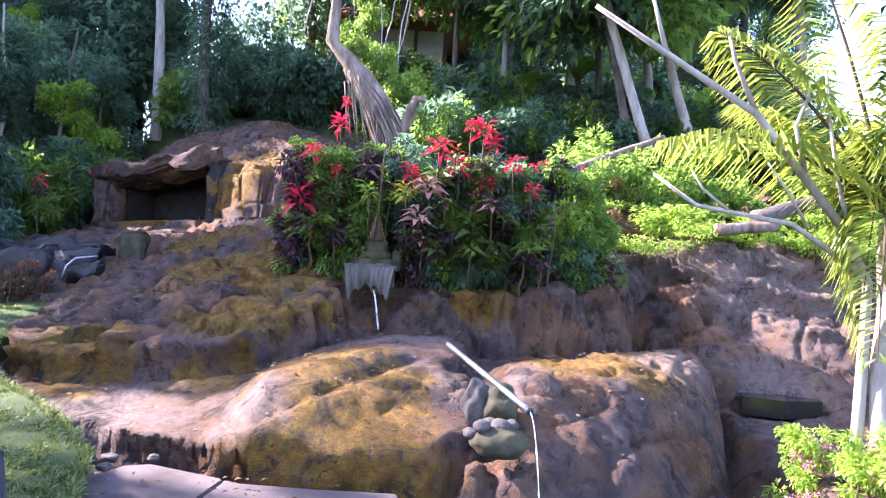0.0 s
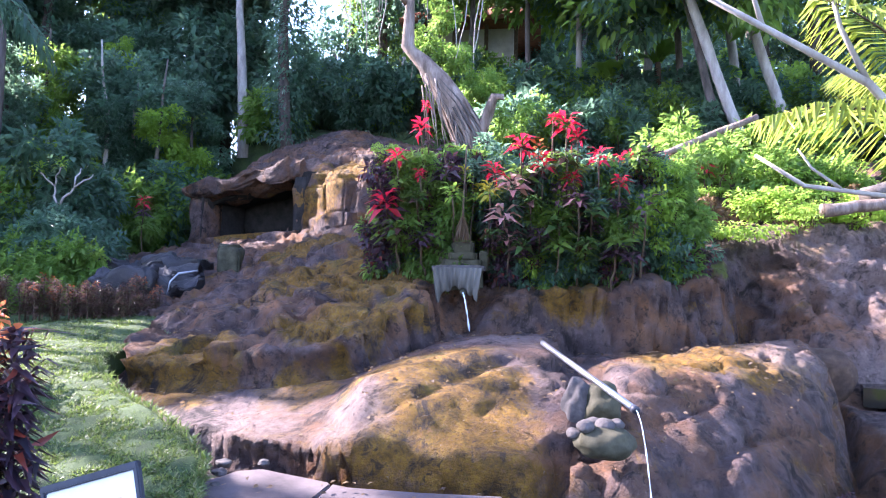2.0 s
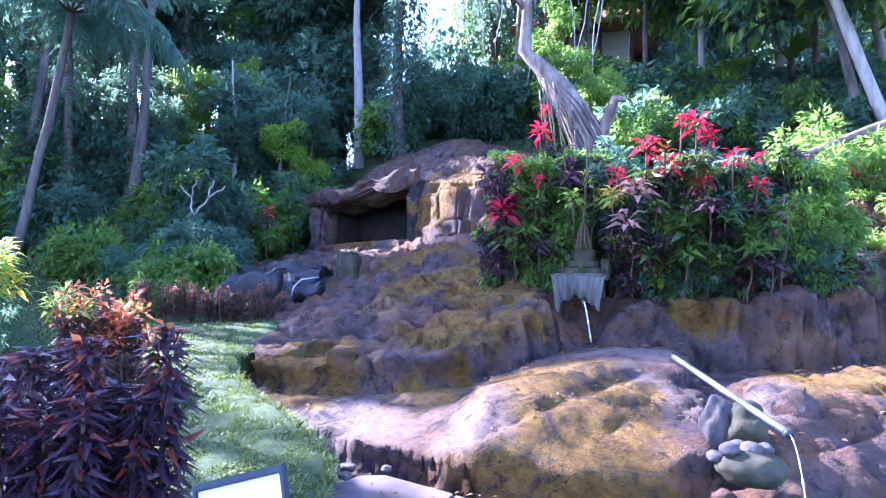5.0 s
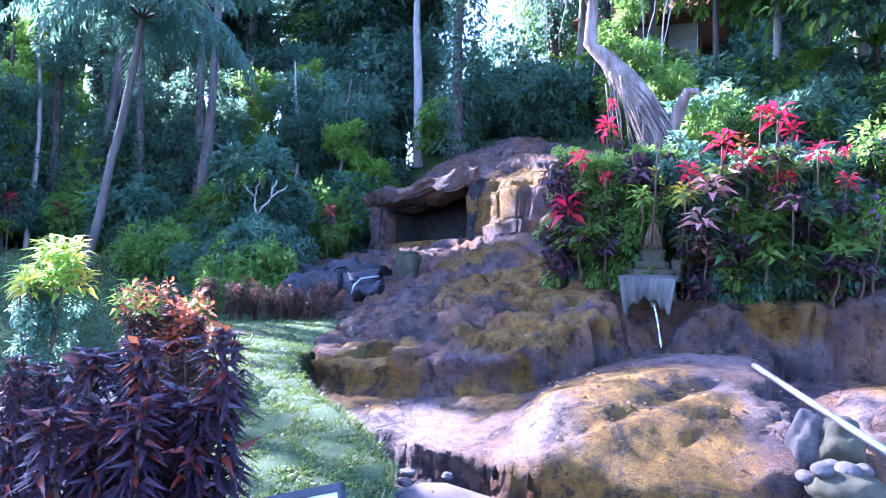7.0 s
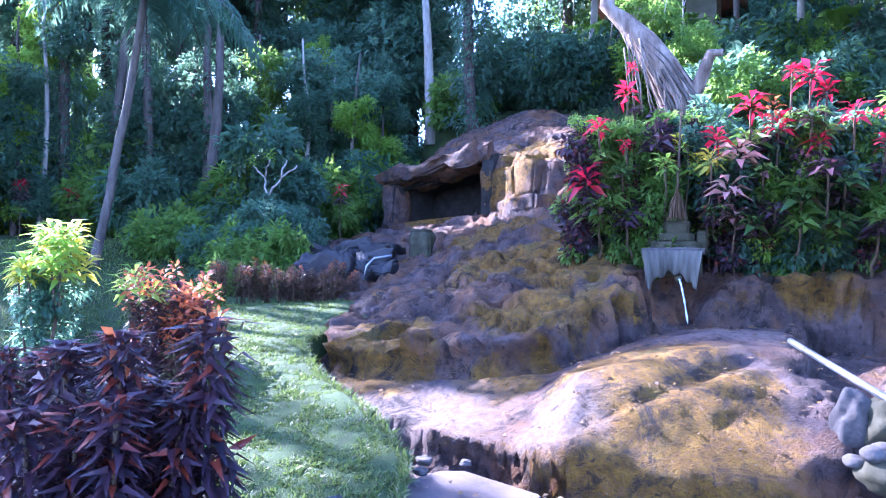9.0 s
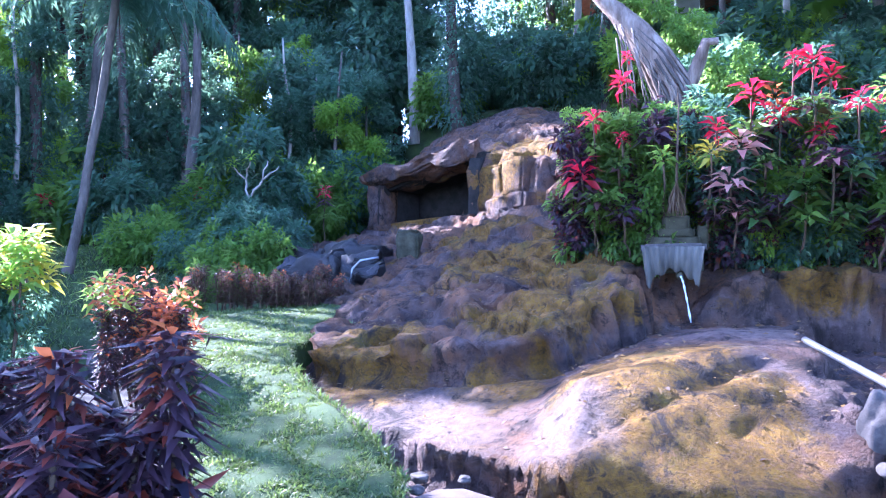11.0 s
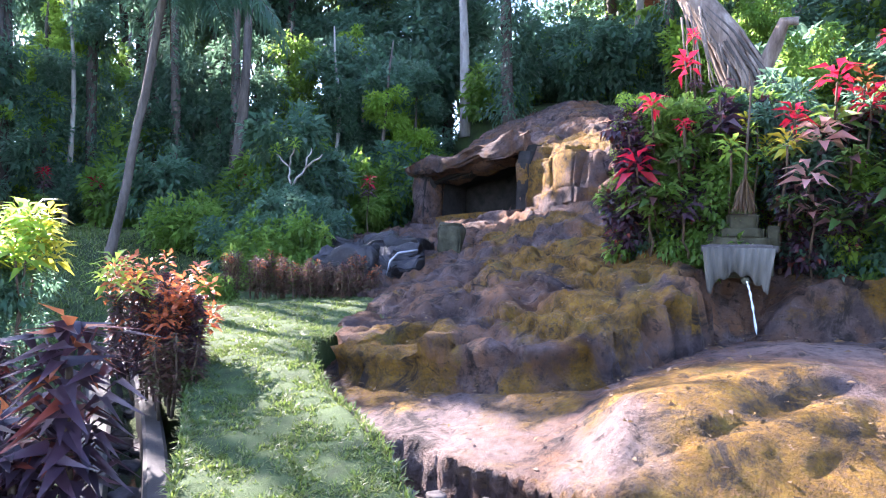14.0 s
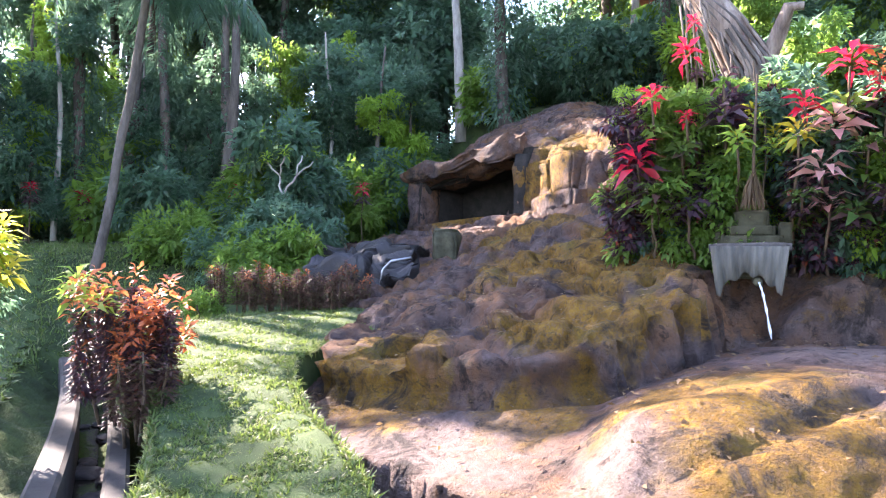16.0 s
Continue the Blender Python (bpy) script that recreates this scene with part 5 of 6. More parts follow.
# low rosettes in the front of the bank planting
for x_, z_, kind, s_, lab in ((-0.69, 2.42, [YELROS[0]], 0.9, "yellow-green leafed rosette shrub on the bank"), (-1.09, 2.4, [YELROS[1]], 0.8, "bright green leafed rosette shrub on the bank"), (-0.44, 1.9, PINK, 0.8, "low cordyline with pink and cream striped leaves"),
                              (0.72, 1.75, [DARKROS[0]], 0.8, "low dark purple leafed cordyline"), (0.95, 1.7, [DARKROS[0]], 0.7, "low dark purple leafed cordyline"), (-1.8, 1.98, [DARKROS[0]], 0.9, "low dark purple leafed cordyline"),
                              (-1.45, 1.85, [DARKROS[0]], 0.8, "low dark purple leafed cordyline"), (0.35, 2.3, [DARKROS[0]], 0.9, "low dark purple leafed cordyline"), (0.1, 1.8, [DARKROS[1]], 0.9, "low green leafed cordyline"), (1.05, 2.2, RUSTROS, 1.4, "cordyline with rusty dark narrow leaves"),
                              (-0.1, 2.75, RED, 0.9, "cordyline with a crimson leaf rosette above dark leaves"), (0.55, 2.85, RED, 0.8, "cordyline with a crimson leaf rosette above dark leaves")):
    y_ = 7.95 + 0.3 * (z_ - 2.2)
    zb = bank(x_, y_)
    cordyline((x_, y_, zb), max(0.25, z_ - zb), kind, s_, lab, False, forward=0.6 if z_ > 2.0 else 0.35)


# ---- palm, frangipani and flowers beside the path ----
def frond(parent, a, b, droop, n, length, mat, width=0.035):
    """A palm leaf: rachis from a to b, sagging, with leaflets along both sides."""
    a, b = Vector(a), Vector(b)
    pts = [a.lerp(b, i / 12) + Vector((0, 0, droop * math.sin(math.pi * 0.55 * i / 12) - droop * (i / 12) ** 2 * 1.3)) for i in range(13)]
    v, f = tube_data(pts, [0.022 * (1 - 0.07 * i) for i in range(13)], 6)
    st = mesh_object("frond_rib", v, f, STEM, parent)
    t = np.linspace(0.1, 0.99, n)
    P = np.array([tuple(p) for p in pts])
    base = np.stack([np.interp(t * 12, range(13), P[:, c]) for c in range(3)], 1)
    along = np.gradient(base, axis=0)
    along /= np.linalg.norm(along, axis=1, keepdims=True)
    side = np.cross(along, [0, 0, 1.0])
    side /= np.linalg.norm(side, axis=1, keepdims=True) + 1e-9
    L = length * np.sin(np.pi * (0.15 + 0.8 * t)) ** 0.7
    vs, fs, k_ = [], [], 0
    for sg in (-1, 1):
        w = along * 0.55 + sg * side * 0.9 + np.array([0, 0, -0.32]) + rng.normal(0, 0.06, (n, 3))
        v_, f_ = leaves_data(base, w, L, width, 0.3, 0.9)
        vs.append(v_)
        fs.append(f_ + k_)
        k_ += len(v_)
    ob = new("blade", tri_mesh("blade", np.concatenate(vs), np.concatenate(fs), mat))
    ob.parent = st
    return st


palm = root("coconut_palm", (0, 0, 0), "young coconut palm with sunlit yellow-green fronds and pale trunk", "palm")
v, f = tube_data(wavy((3.42, 5.35, -0.3), (3.5, 5.4, 2.2), 10, 0.05, 3), [0.1, 0.085, 0.08, 0.078, 0.075, 0.075, 0.075, 0.075, 0.08, 0.085, 0.08], 12, 0.15)
mesh_object("trunk", v, f, BARK_PALE, palm)
for b, dr in (((1.95, 5.2, 3.75), 0.35), ((1.55, 5.1, 2.85), 0.45), ((2.6, 5.1, 4.4), 0.3), ((3.3, 4.6, 3.9), 0.6), ((3.0, 4.7, 1.4), 0.9), ((4.6, 5.0, 3.6), 0.5), ((4.2, 6.6, 3.5), 0.5), ((2.6, 6.4, 3.5), 0.4), ((3.35, 4.75, 2.7), 0.8), ((3.1, 5.05, 1.9), 0.9)):
    frond(palm, (3.5, 5.4, 2.25), b, dr, 60, 0.62, PALM)

fr = root("frangipani_tree", (0, 0, 0), "bare pale frangipani branches arching over the path's edge", "tree")
for pts, r in ((((3.35, 5.5, -0.2), (3.33, 5.42, 0.8), (3.28, 5.3, 1.7), (3.05, 5.25, 2.1)), 0.055), (((3.05, 5.25, 2.1), (2.29, 5.2, 2.98), (1.54, 5.17, 3.42), (0.95, 5.14, 3.76)), 0.036),
               (((2.29, 5.2, 2.98), (2.1, 5.2, 3.4), (2.02, 5.17, 3.65)), 0.024), (((1.54, 5.17, 3.42), (1.45, 5.15, 3.7), (1.38, 5.15, 3.95)), 0.02), (((3.25, 5.3, 1.75), (2.62, 5.22, 2.12), (1.85, 5.2, 2.22), (1.5, 5.2, 2.45)), 0.026),
               (((2.1, 5.2, 2.2), (1.9, 5.2, 2.35), (1.8, 5.2, 2.5)), 0.014), (((2.7, 5.22, 2.55), (2.6, 5.2, 2.9), (2.75, 5.2, 3.3)), 0.02), (((2.75, 5.22, 2.1), (2.55, 5.2, 2.4), (2.4, 5.2, 2.6)), 0.014), (((3.1, 5.25, 2.05), (2.95, 5.2, 2.5), (2.85, 5.18, 3.0), (2.82, 5.2, 3.4)), 0.02)):
    v, f = tube_data(pts, [r * (1 - 0.5 * i / (len(pts) - 1)) for i in range(len(pts))], 9, 0.2)
    mesh_object("branch", v, f, BARK_PALE, fr)
put(YELROS[1], fr, (2.82, 5.2, 3.38), 0.7, name="leaf_tuft")

FLOWER = [cloud_mesh("blossom", 120, (0.2, 0.18, 0.16), 0.05, leaf_material("pink petal", (0.5, 0.08, 0.28), (0.75, 0.25, 0.5), 0.5, 0.4), 5)]
for x_, y_, s_ in ((2.45, 4.9, 0.5), (2.85, 4.7, 0.55), (3.2, 5.05, 0.6), (2.75, 5.35, 0.5), (3.05, 5.7, 0.5), (2.4, 5.35, 0.35), (3.5, 4.7, 0.6)):
    ob = bush(BUSH_BRIGHT if x_ > 2.7 else BUSH_PURPLE, (x_, y_, ground_at(x_, y_) - 0.03), s_, "small shrub with pink flowers beside the path", "flower shrubs", "flower_shrub", n=2)
    tagged(put(FLOWER[0], ob, (0, -0.08, 0.55 * s_), 0.8), kind="stuff")
    tagged(put(FLOWER[0], ob, (0.1, -0.02, 0.8 * s_), 0.6), kind="stuff")

# ---- lawn across the channel ----
def lawn_tufts(n, x0, x1, y0, y1, h):
    x, y = rng.uniform(x0, x1, n), rng.uniform(y0, y1, n)
    side = (x + 6.0) * 0.57 + (y - 5.0) * 0.82
    ok = (side < -0.55) | ((x < -8.5) & (y < 10.5))
    x, y = x[ok], y[ok]
    z = ground_height(x, y)
    m = len(x)
    return leaves_data(np.stack([x, y, z - 0.02], 1), rng.normal(0, 0.6, (m, 3)) + [0, 0, 0.9], h * (0.5 + rng.random(m)), 0.02, 0.1, 0.6)


gv, gf = lawn_tufts(70000, -15, -3.2, 1.5, 11.5, 0.09)
tagged(new("lawn_grass", tri_mesh("lawn_grass", gv, gf, GRASS)), "shaded green lawn grass across the channel", "grass", kind="stuff")
lawn_xs, lawn_ys = np.arange(-17, -2.4, 0.2), np.arange(-1.0, 11.6, 0.2)


def lawn_height(x, y):
    return ground_height(x, y) + 0.02


def lawn_keep(c):
    side = (c[:, 0] + 6.0) * 0.57 + (c[:, 1] - 5.0) * 0.82
    return (side < -0.6) & (c[:, 1] < 10.6 + 0.05 * (c[:, 0] + 12))


tagged(grid_mesh("lawn", lawn_xs, lawn_ys, lawn_height, TURF, 0, lawn_keep), "sloping shaded lawn across the channel", "lawn", kind="structure")

# ---- forest ----
rng = np.random.default_rng(21)
pal = root("palm_tree", (-11.3, 8.8, ground_at(-11.3, 8.8)), "slim palm with shaded hanging fronds on the lawn", "palm")
v, f = tube_data(wavy((0, 0, -0.3), (0.7, 0.45, 5.0), 10, 0.15, 8), [0.12, 0.09, 0.08, 0.08, 0.075, 0.075, 0.075, 0.07, 0.07, 0.07, 0.07], 10, 0.2)
mesh_object("trunk", v, f, BARK, pal)
for q in range(15):
    a = q * 2.4
    frond(pal, (0.7, 0.45, 5.0), (0.7 + 2.2 * math.cos(a), 0.45 + 2.2 * math.sin(a), 4.3 + 1.2 * rng.random()), 1.0, 46, 0.75, LEAF_DARK, 0.05)

plu = root("bare_frangipani", (-9.3, 11.4, ground_at(-9.3, 11.4)), "small bare pale-branched frangipani tree", "tree")
for a, b, r in (((0, 0, -0.1), (-0.1, 0, 0.75), 0.04), ((-0.1, 0, 0.75), (0.25, 0, 1.15), 0.028), ((-0.1, 0, 0.75), (-0.25, 0.1, 1.2), 0.025), ((0.25, 0, 1.15), (0.65, 0, 1.4), 0.02), ((0.25, 0, 1.15), (0.3, 0.1, 1.55), 0.018), ((-0.25, 0.1, 1.2), (-0.05, 0, 1.55), 0.018), ((-0.25, 0.1, 1.2), (-0.5, 0, 1.45), 0.018)):
    v, f = tube_data(wavy(a, b, 4, 0.05, b[0]), [r * (1 - 0.08 * i) for i in range(5)], 7)
    mesh_object("branch", v, f, BARK_PALE, plu)
put(YELROS[1], plu, (-0.05, 0, 1.55), 1.0, name="leaf_tuft")
put(YELROS[1], plu, (-0.5, 0, 1.45), 1.0, name="leaf_tuft")


def fixed_tree(x, y, lean, h, r, bark, crown, clumps, spread, low, ivy, label, seed):
    tree((x, y, ground_at(x, y)), lean, h, r, bark, crown, clumps, spread, low, ivy, label, seed)


fixed_tree(-9.5, 19.5, (-0.7, 0.0), 11, 0.17, BARK_PALE, CROWN_MID, 6, 2.0, 0.8, None, "slim pale straight trunk on the hill's edge", 1)
fixed_tree(-7.6, 18.4, (-0.6, 0.2), 10, 0.2, BARK, CROWN_DARK, 8, 2.2, 0.62, IVY[0], "dark trunk with roots gripping the hill's edge", 2)
fixed_tree(-13.2, 22.3, (0.1, 0.2), 12, 0.35, BARK, CROWN_DARK, 11, 2.0, 0.35, IVY[0], "tall tree thickly clothed in dark ivy", 3)
fixed_tree(-12.2, 23.5, (-0.3, 0.2), 12, 0.3, BARK, CROWN_DARK, 9, 2.0, 0.4, IVY[0], "tall tree thickly clothed in dark ivy", 4)
for q, (x_, y_) in enumerate(((-15.7, 23.1), (-16.9, 22.4), (-18.6, 21.5), (-19.6, 21.2), (-17.7, 24.0), (-20.8, 19.5), (-22.3, 18.0), (-21.0, 23.0), (-23.5, 15.0), (-25.0, 13.0), (-24.0, 19.5), (-18.0, 28.0), (-26.5, 16.5), (-14.6, 27.0), (-28.5, 11.5), (-22.0, 26.0), (-27.5, 22.0))):
    fixed_tree(x_, y_, (rng.uniform(-0.8, 0.8), rng.uniform(-0.5, 0.5)), 9.5 + 4 * rng.random(), 0.2 + 0.12 * rng.random(), BARK_PALE if q % 3 == 1 else BARK, CROWN_DARK if q % 6 else CROWN_MID, 4, 2.2, 0.6, IVY[q % 2] if q % 3 != 1 else None, "tall forest tree, dark ivy on its straight trunk" if q % 3 != 1 else "tall forest tree with a bare grey trunk", q + 10)
for q, (x_, y_, lx, r, h) in enumerate(((4.4, 14.2, -3.4, 0.14, 9), (4.0, 14.6, -2.4, 0.11, 9), (5.6, 15.0, -3.4, 0.14, 10), (-0.6, 18.0, 0.1, 0.1, 10), (0.9, 18.2, 0.2, 0.1, 10), (2.0, 17.4, -0.3, 0.12, 11), (2.8, 18.6, 0.1, 0.14, 11), (3.4, 17.2, -0.4, 0.11, 10), (5.0, 18.0, -0.6, 0.14, 11), (6.6, 17.0, -0.6, 0.16, 12), (8.0, 15.5, -0.5, 0.16, 12), (-3.6, 19.6, 0.2, 0.14, 11), (-5.0, 22.0, 0.3, 0.15, 12), (-2.4, 21, 0.0, 0.12, 11), (9.5, 13.0, -0.5, 0.18, 12), (11.0, 16.0, 0, 0.2, 13))):
    fixed_tree(x_, y_, (lx, 0.2), h, r, BARK_PALE if q % 2 == 0 else BARK, CROWN_MID if q % 2 else CROWN_DARK, 7, 1.5, 0.4, IVY[1] if q in (11, 5) else None, "slender leaning tree on the upper bank", q + 40)

# trees added here to keep the sun off the crotons and the slope
for q, (x_, y_) in enumerate(((-14.6, 8.4), (-15.8, 6.9), (-17.5, 10.2), (-15.6, 12.6), (-13.4, 13.6), (-17.2, 14.2), (-12.2, 12.6))):
    fixed_tree(x_, y_, (0.3, 0.2), 10.5 + q * 0.3, 0.15, BARK, CROWN_DARK, 5, 1.8, 0.62, None, "dark-crowned tree added beside the lawn for shade", q + 70)
# trees added, mostly out of view: high crowns that shade slope, turf and path
for q, (x_, y_) in enumerate(((-16.4, 11.9), (-14.8, 13.2), (-17.4, 10.2), (-17.0, 7.6), (-15.4, 5.9), (-17.2, 5.0))):
    fixed_tree(x_, y_, (0.2, -0.3), 12.5, 0.16, BARK, CROWN_DARK, 9, 2.4, 0.76, IVY[1], "tall dark-crowned tree added at the forest's edge for shade", q + 90)
# understorey trees, leafy from the ground up, between the tall trunks
for q in range(50):
    a, d = radians(rng.uniform(24, 86)), rng.uniform(17.5, 27)
    x_, y_ = -d * math.sin(a), 2 + d * math.cos(a)
    if x_ > -10.5:
        continue
    zg, h_ = ground_at(x_, y_), rng.uniform(3.0, 6.5)
    ob = root("understorey_tree", (x_, y_, zg), "slender leafy tree between the tall trunks", "tree", "understorey trees")
    ln = wavy((0, 0, -0.3), (rng.uniform(-0.6, 0.6), rng.uniform(-0.4, 0.4), h_), 6, 0.25, q)
    v, f = tube_data(ln, [0.08, 0.07, 0.062, 0.054, 0.045, 0.035, 0.02], 7)
    mesh_object("trunk", v, f, BARK if q % 3 else BARK_PALE, ob)
    for j in range(6):
        c_ = ln[0].lerp(ln[-1], 0.16 * (j + 1)) + Vector((rng.uniform(-0.7, 0.7), rng.uniform(-0.5, 0.5), 0))
        if not sunlit(Vector((x_, y_, zg)) + c_):
            put((CROWN_DARK, CROWN_DARK, CROWN_MID, CROWN_DARK, CROWN_DARK, CROWN_BRIGHT)[q % 6][j % 2], ob, c_, 0.4 + 0.3 * rng.random())
# woods further off
FAR = [cloud_mesh("foliage", 1700, (3.0, 3.0, 2.6), 0.4, m_, 26) for m_ in (LEAF_DARK, LEAF, LEAF_DARK)]
for q in range(34):
    a, d = radians(rng.uniform(18, 88)), rng.uniform(30, 46)
    x_, y_ = -d * math.sin(a), 2 + d * math.cos(a)
    if 20 < math.degrees(a) < 29:
        continue
    zg = ground_at(x_, y_)
    ob = root("far_tree", (x_, y_, zg), "dim forest tree deep in the woods", "tree", "woods")
    v, f = tube_data(wavy((0, 0, -0.5), (rng.uniform(-1, 1), 0, 12), 6, 0.5, q), [0.28, 0.25, 0.22, 0.2, 0.17, 0.14, 0.1], 7)
    mesh_object("trunk", v, f, BARK, ob)
    for j in range(4):
        o = Vector((rng.uniform(-2.5, 2.5), rng.uniform(-2, 2), 0.6 + 3.0 * j + rng.random()))
        if not sunlit(Vector((x_, y_, zg)) + o, 2.4) and rng.random() < (0.5, 0.35, 0.12, 0.06)[j]:
            put(FAR[(q + j) % 3], ob, o, 0.7 + 0.35 * rng.random())
for q in range(30):
    a, d = radians(-28 + 47 * (q + rng.random()) / 30), rng.uniform(26, 40)
    x_, y_ = -d * math.sin(a), 2 + d * math.cos(a)
    zg = ground_at(x_, y_)
    ob = root("far_tree", (x_, y_, zg), "dim forest tree behind the hilltop", "tree", "woods")
    v, f = tube_data(wavy((0, 0, -0.5), (rng.uniform(-1, 1), 0, 12), 6, 0.5, q), [0.24, 0.22, 0.2, 0.18, 0.15, 0.12, 0.08], 7)
    mesh_object("trunk", v, f, BARK, ob)
    for j in range(4):
        o = Vector((rng.uniform(-2, 2), rng.uniform(-2, 2), 0.6 + 2.6 * j))
        if not sunlit(Vector((x_, y_, zg)) + o, 2.2):
            put(FAR[(q + j) % 3], ob, o, 0.5 + 0.3 * rng.random())

# undergrowth on the forest edge and the hill
for q in range(105):
    x_, y_ = rng.uniform(-27, -10.5), rng.uniform(10.8, 22)
    if y_ < 10.8 + 0.02 * (x_ + 20) ** 2 * 0.1:
        continue
    big = rng.random() < 0.45
    kind = (CROWN_DARK, CROWN_MID, CROWN_DARK, CROWN_BRIGHT)[rng.integers(4) if y_ > 14 else rng.integers(3)] if big else (BUSH_DARK, BUSH_MID)[rng.integers(2)]
    bush(kind, (x_, y_, ground_at(x_, y_)), (0.55 + 0.5 * rng.random()) if big else 1.3 + 0.8 * rng.random(), "dense shaded undergrowth at the forest's edge", "undergrowth", "undergrowth_plant", n=2 if big else 3)
for q in range(26):
    x_ = -11.2 + 3.4 * rng.random()
    y_ = 12.2 + 6.5 * rng.random()
    if x_ > -10.2 + (y_ - 12) * 0.1:
        continue
    bush(BUSH_DARK if q % 2 else BUSH_MID, (x_, y_, ground_at(x_, y_)), 1.2 + 0.8 * rng.random(), "leafy undergrowth below the hill's edge", "undergrowth", "undergrowth_plant", n=3)
for q in range(70):
    x_, y_ = rng.uniform(-9.2, 8), rng.uniform(16.8, 21.5)
    if y_ < 19.4 and x_ < -2:
        y_ += 2.6
    kind = (BUSH_DARK, BUSH_MID, BUSH_DARK, BUSH_BRIGHT)[q % 4]
    bush(kind, (x_, y_, ground_at(x_, y_) if y_ < 19.2 else ground_at(x_, y_)), 1.3 + 0.8 * rng.random(), "dark leafy undergrowth along the top of the rock" if q % 4 != 3 else "sunlit green undergrowth on the hilltop", "undergrowth", "undergrowth_plant", n=3)
for q in range(40):
    x_, y_ = rng.uniform(-1.0, 8), rng.uniform(14.2, 17.0)
    bush(BUSH_DARK if q % 3 else BUSH_MID, (x_, y_, ground_at(x_, y_)), 1.0 + 0.6 * rng.random(), "dark leafy undergrowth on the upper slope", "undergrowth", "undergrowth_plant", n=2)
bush(CROWN_BRIGHT, (-12.0, 20.0, ground_at(-12, 20)), 1.3, "bright sunlit green bush behind the hill's edge", "undergrowth", n=3)
for x_, y_ in ((-4.2, 22.6), (-3.0, 22.9), (-1.6, 22.5), (-0.4, 22.8), (0.8, 22.4), (-2.3, 21.6)):
    bush(CROWN_MID, (x_, y_, ground_at(x_, y_) - 0.3), 0.7, "green hilltop shrub before the pavilion", "undergrowth", "undergrowth_plant", n=3)
for x_, y_ in ((-5.5, 20.5), (-4.6, 21.0), (-6.8, 21.3), (-2.5, 19.5)):
    bush(CROWN_BRIGHT, (x_, y_, ground_at(x_, y_) + 0.5), 0.8, "bright sunlit leaves on the hilltop", "undergrowth", n=2)
bush(CROWN_MID, (-10.6, 10.2, ground_at(-10.6, 10.2)), 0.55, "rounded pale green shrub on the lawn's edge", "undergrowth", n=2)
for q in range(16):
    x_, y_ = rng.uniform(-9.6, -7.4), rng.uniform(9.0, 11.6)
    if x_ > -8.0 and y_ > 10.3:
        continue
    bush(BUSH_DARK if q % 3 else BUSH_MID, (x_, y_, ground_at(x_, y_)), 0.6 + 0.5 * rng.random(), "dark undergrowth between lawn and wet rock", "undergrowth", n=2)
for x_, y_, z_ in ((-11.2, 12.0, 1.0), (-11.0, 12.2, 0.8), (-13.2, 10.9, 1.1), (-12.9, 11.2, 1.0), (-15.3, 10.0, 1.2), (-14.6, 10.8, 1.0), (-8.9, 13.4, 1.2), (-10.2, 13.2, 1.0)):
    cordyline((x_, y_, ground_at(x_, y_)), z_, RED, 1.0, "red cordyline at the forest's edge", True)


def banana(x, y, h, s, label, n=9):
    ob = root("banana_plant", (x, y, ground_at(x, y)), label, "banana plant", "banana plants")
    v, f = tube_data(wavy((0, 0, -0.2), (0.1, 0, h), 5, 0.08, x), [0.13, 0.12, 0.11, 0.1, 0.09, 0.07], 9)
    mesh_object("trunk", v, f, STEM, ob)
    for i in range(n):
        a = 2.4 * i
        d = Vector((math.cos(a), math.sin(a), 1.0 + 1.6 * rng.random())).normalized()
        sd = d.cross(Vector((0, 0, 1))).normalized()
        v, f = [], []
        for k_ in range(11):
            t = k_ / 10
            c = d * s * t + Vector((0, 0, -0.6 * s * t * t))
            w = 0.19 * s * math.sin(math.pi * min(1, 0.08 + 0.92 * t)) ** 0.6
            up = Vector((0, 0, 0.25 * w))
            v += [c + sd * w + up, c, c - sd * w + up]
        for k_ in range(10):
            q = k_ * 3
            f += [(q, q + 1, q + 4, q + 3), (q + 1, q + 2, q + 5, q + 4)]
        lf = mesh_object("leaf", v, f, LEAF if i % 3 else LEAF_BRIGHT, ob)
        lf.location = (0.1, 0, h - 0.1)


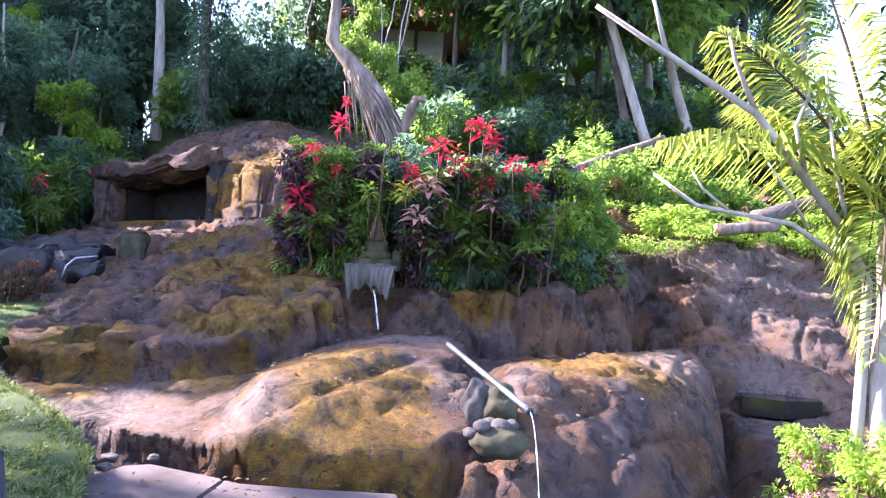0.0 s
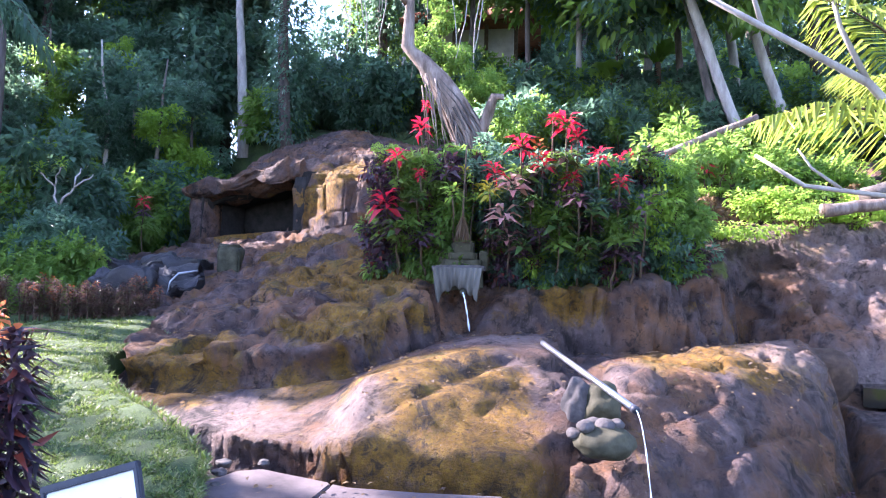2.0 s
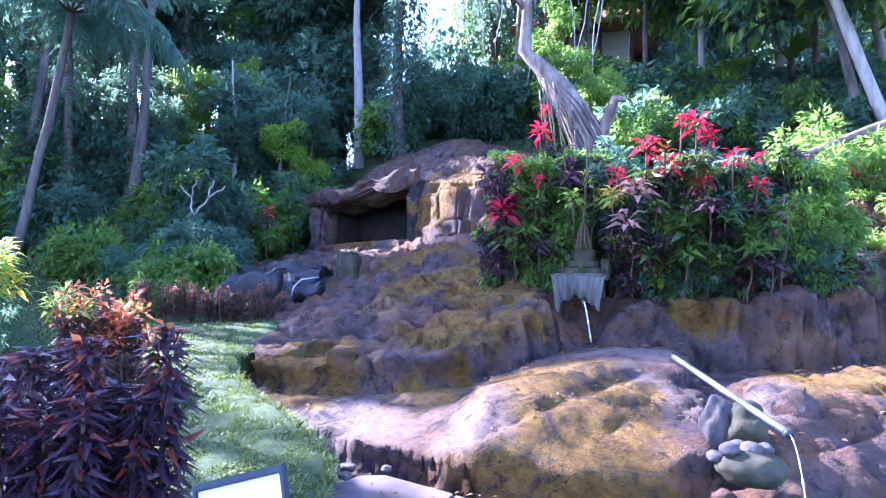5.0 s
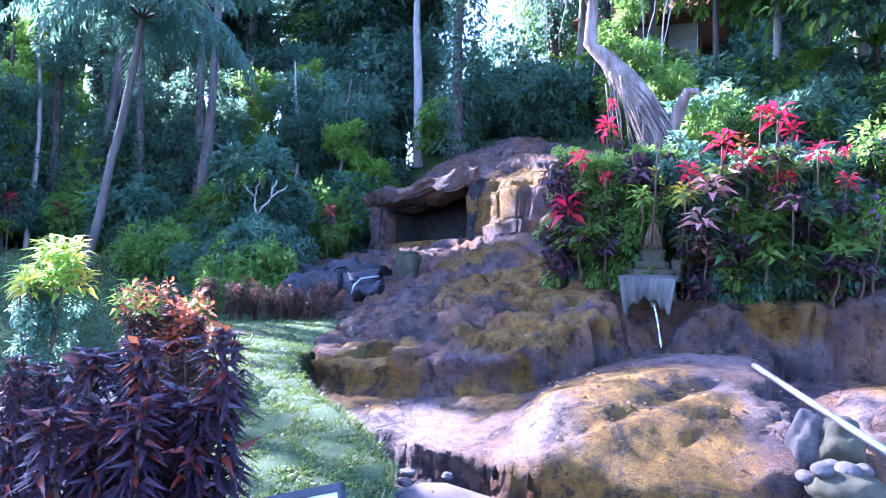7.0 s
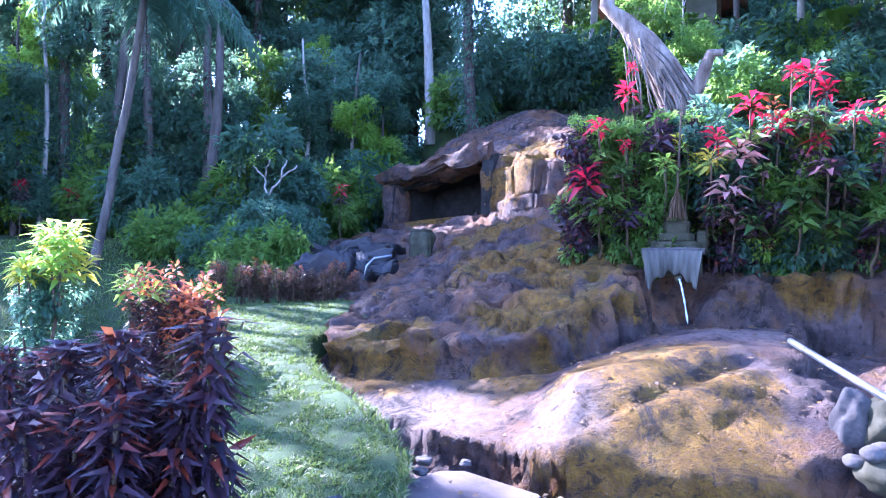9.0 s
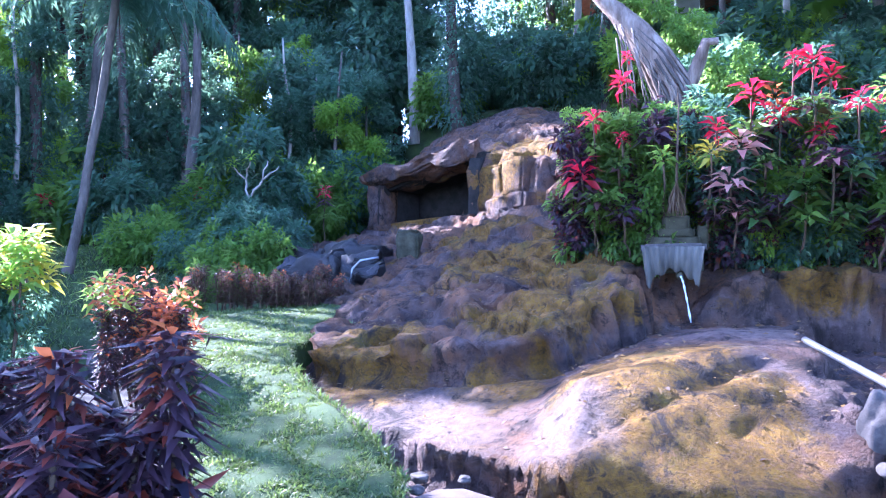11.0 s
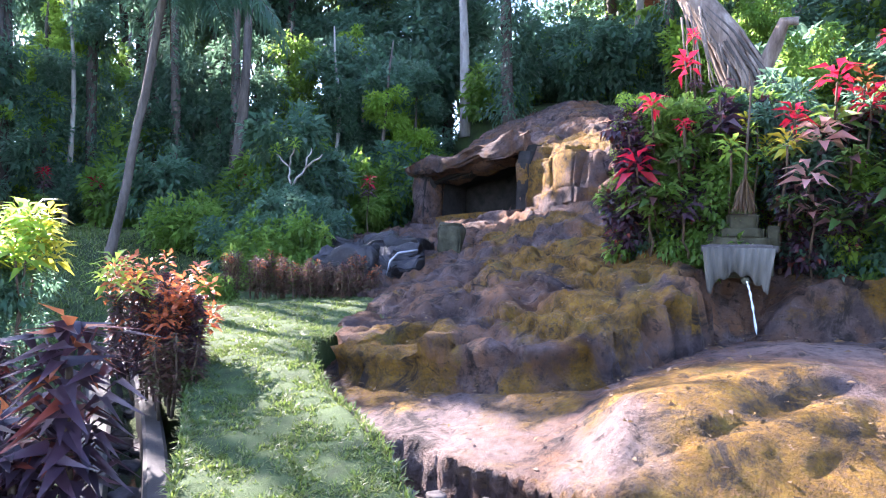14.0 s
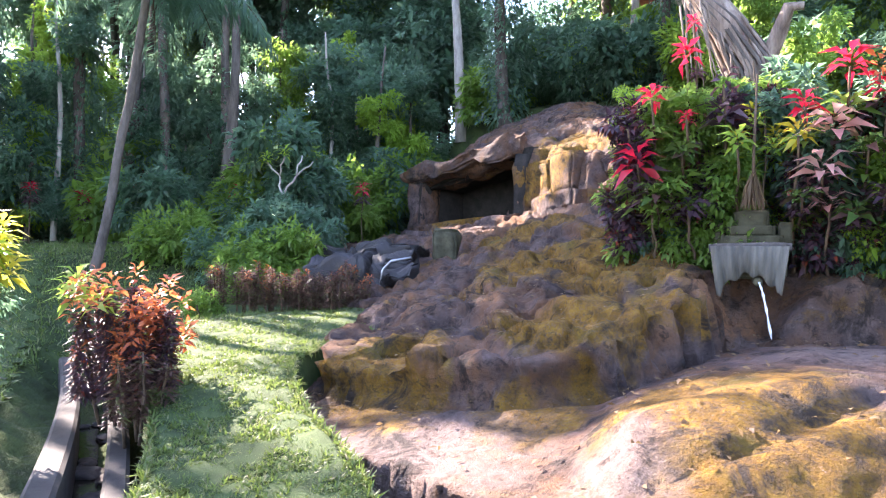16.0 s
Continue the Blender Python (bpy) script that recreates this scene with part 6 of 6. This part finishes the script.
for x_, y_, h_, s_ in ((1.6, 17.4, 1.9, 1.4), (2.9, 18.2, 2.3, 1.5), (0.2, 17.6, 1.7, 1.3), (4.2, 17.2, 1.7, 1.3), (-4.2, 21.0, 2.0, 1.5)):
    banana(x_, y_, h_, s_, "banana plant with broad sunlit leaves on the hilltop")
for x_, y_, h_, s_ in ((-15.6, 13.0, 1.8, 2.0), (-17.5, 12.2, 1.6, 1.8), (-12.6, 15.0, 1.6, 1.7), (-14.6, 16.5, 2.4, 2.0), (-19.5, 13.5, 2.0, 2.0)):
    banana(x_, y_, h_, s_, "banana plant with broad leaves at the forest's edge")

# pavilion on the hilltop
hs = root("pavilion", (-2.8, 25.5, 8.3), "small pavilion with a red tiled hipped roof", "building")
box("wall", (3.2, 2.4, 2.9), (0, 0, 1.2), PLASTER, hs)
for sx in (-1.7, -0.6, 0.6, 1.7):
    box("post", (0.14, 0.14, 2.9), (sx, -1.6, 1.2), STEM, hs)
bm = bmesh.new()
vv = [bm.verts.new(p) for p in ((-2.6, -2.2, 2.6), (2.6, -2.2, 2.6), (2.6, 2.2, 2.6), (-2.6, 2.2, 2.6), (-0.9, 0, 3.9), (0.9, 0, 3.9), (-2.6, -2.2, 2.45), (2.6, -2.2, 2.45), (2.6, 2.2, 2.45), (-2.6, 2.2, 2.45))]
for q in ((0, 1, 5, 4), (1, 2, 5), (2, 3, 4, 5), (3, 0, 4), (6, 7, 1, 0), (7, 8, 2, 1), (8, 9, 3, 2), (9, 6, 0, 3), (9, 8, 7, 6)):
    bm.faces.new([vv[i] for i in q])
roof = part("roof", bm, TILE, hs, "red clay tile roof", False)
for q in range(12):
    v, f = tube_data([(-2.6 + 0.43 * q + 0.2, -2.22, 2.62), (-0.9 + 0.15 * q + 0.08, -0.05, 3.9)], [0.05, 0.05], 6)
    mesh_object("ridge_tile", v, f, TILE, roof)

# fallen leaves on rock, path and turf
n_ = 900
lx, ly = rng.uniform(-4.2, 3.0, n_), rng.uniform(2.6, 7.6, n_)
lz = np.array([ground_at(a, b) if not (-2.5 < a < -0.25 and b < 4.3) else 0.152 for a, b in zip(lx, ly)]) + 0.035
ok = (ly > foot(lx)) | ((lx > -2.3) & (lx < -0.3) & (ly < 4.2))
v, f = leaves_data(np.stack([lx, ly, np.where(lz < 0.2, lz - 0.03, lz)], 1)[ok], rng.normal(0, 1, (ok.sum(), 3)) * [1, 1, 0.12], 0.05, 0.025, 0.1, 0.3)
tagged(new("fallen_leaves", tri_mesh("fallen_leaves", v, f, LEAF_DRY)), "scattered dry brown fallen leaves", "leaves", kind="stuff")
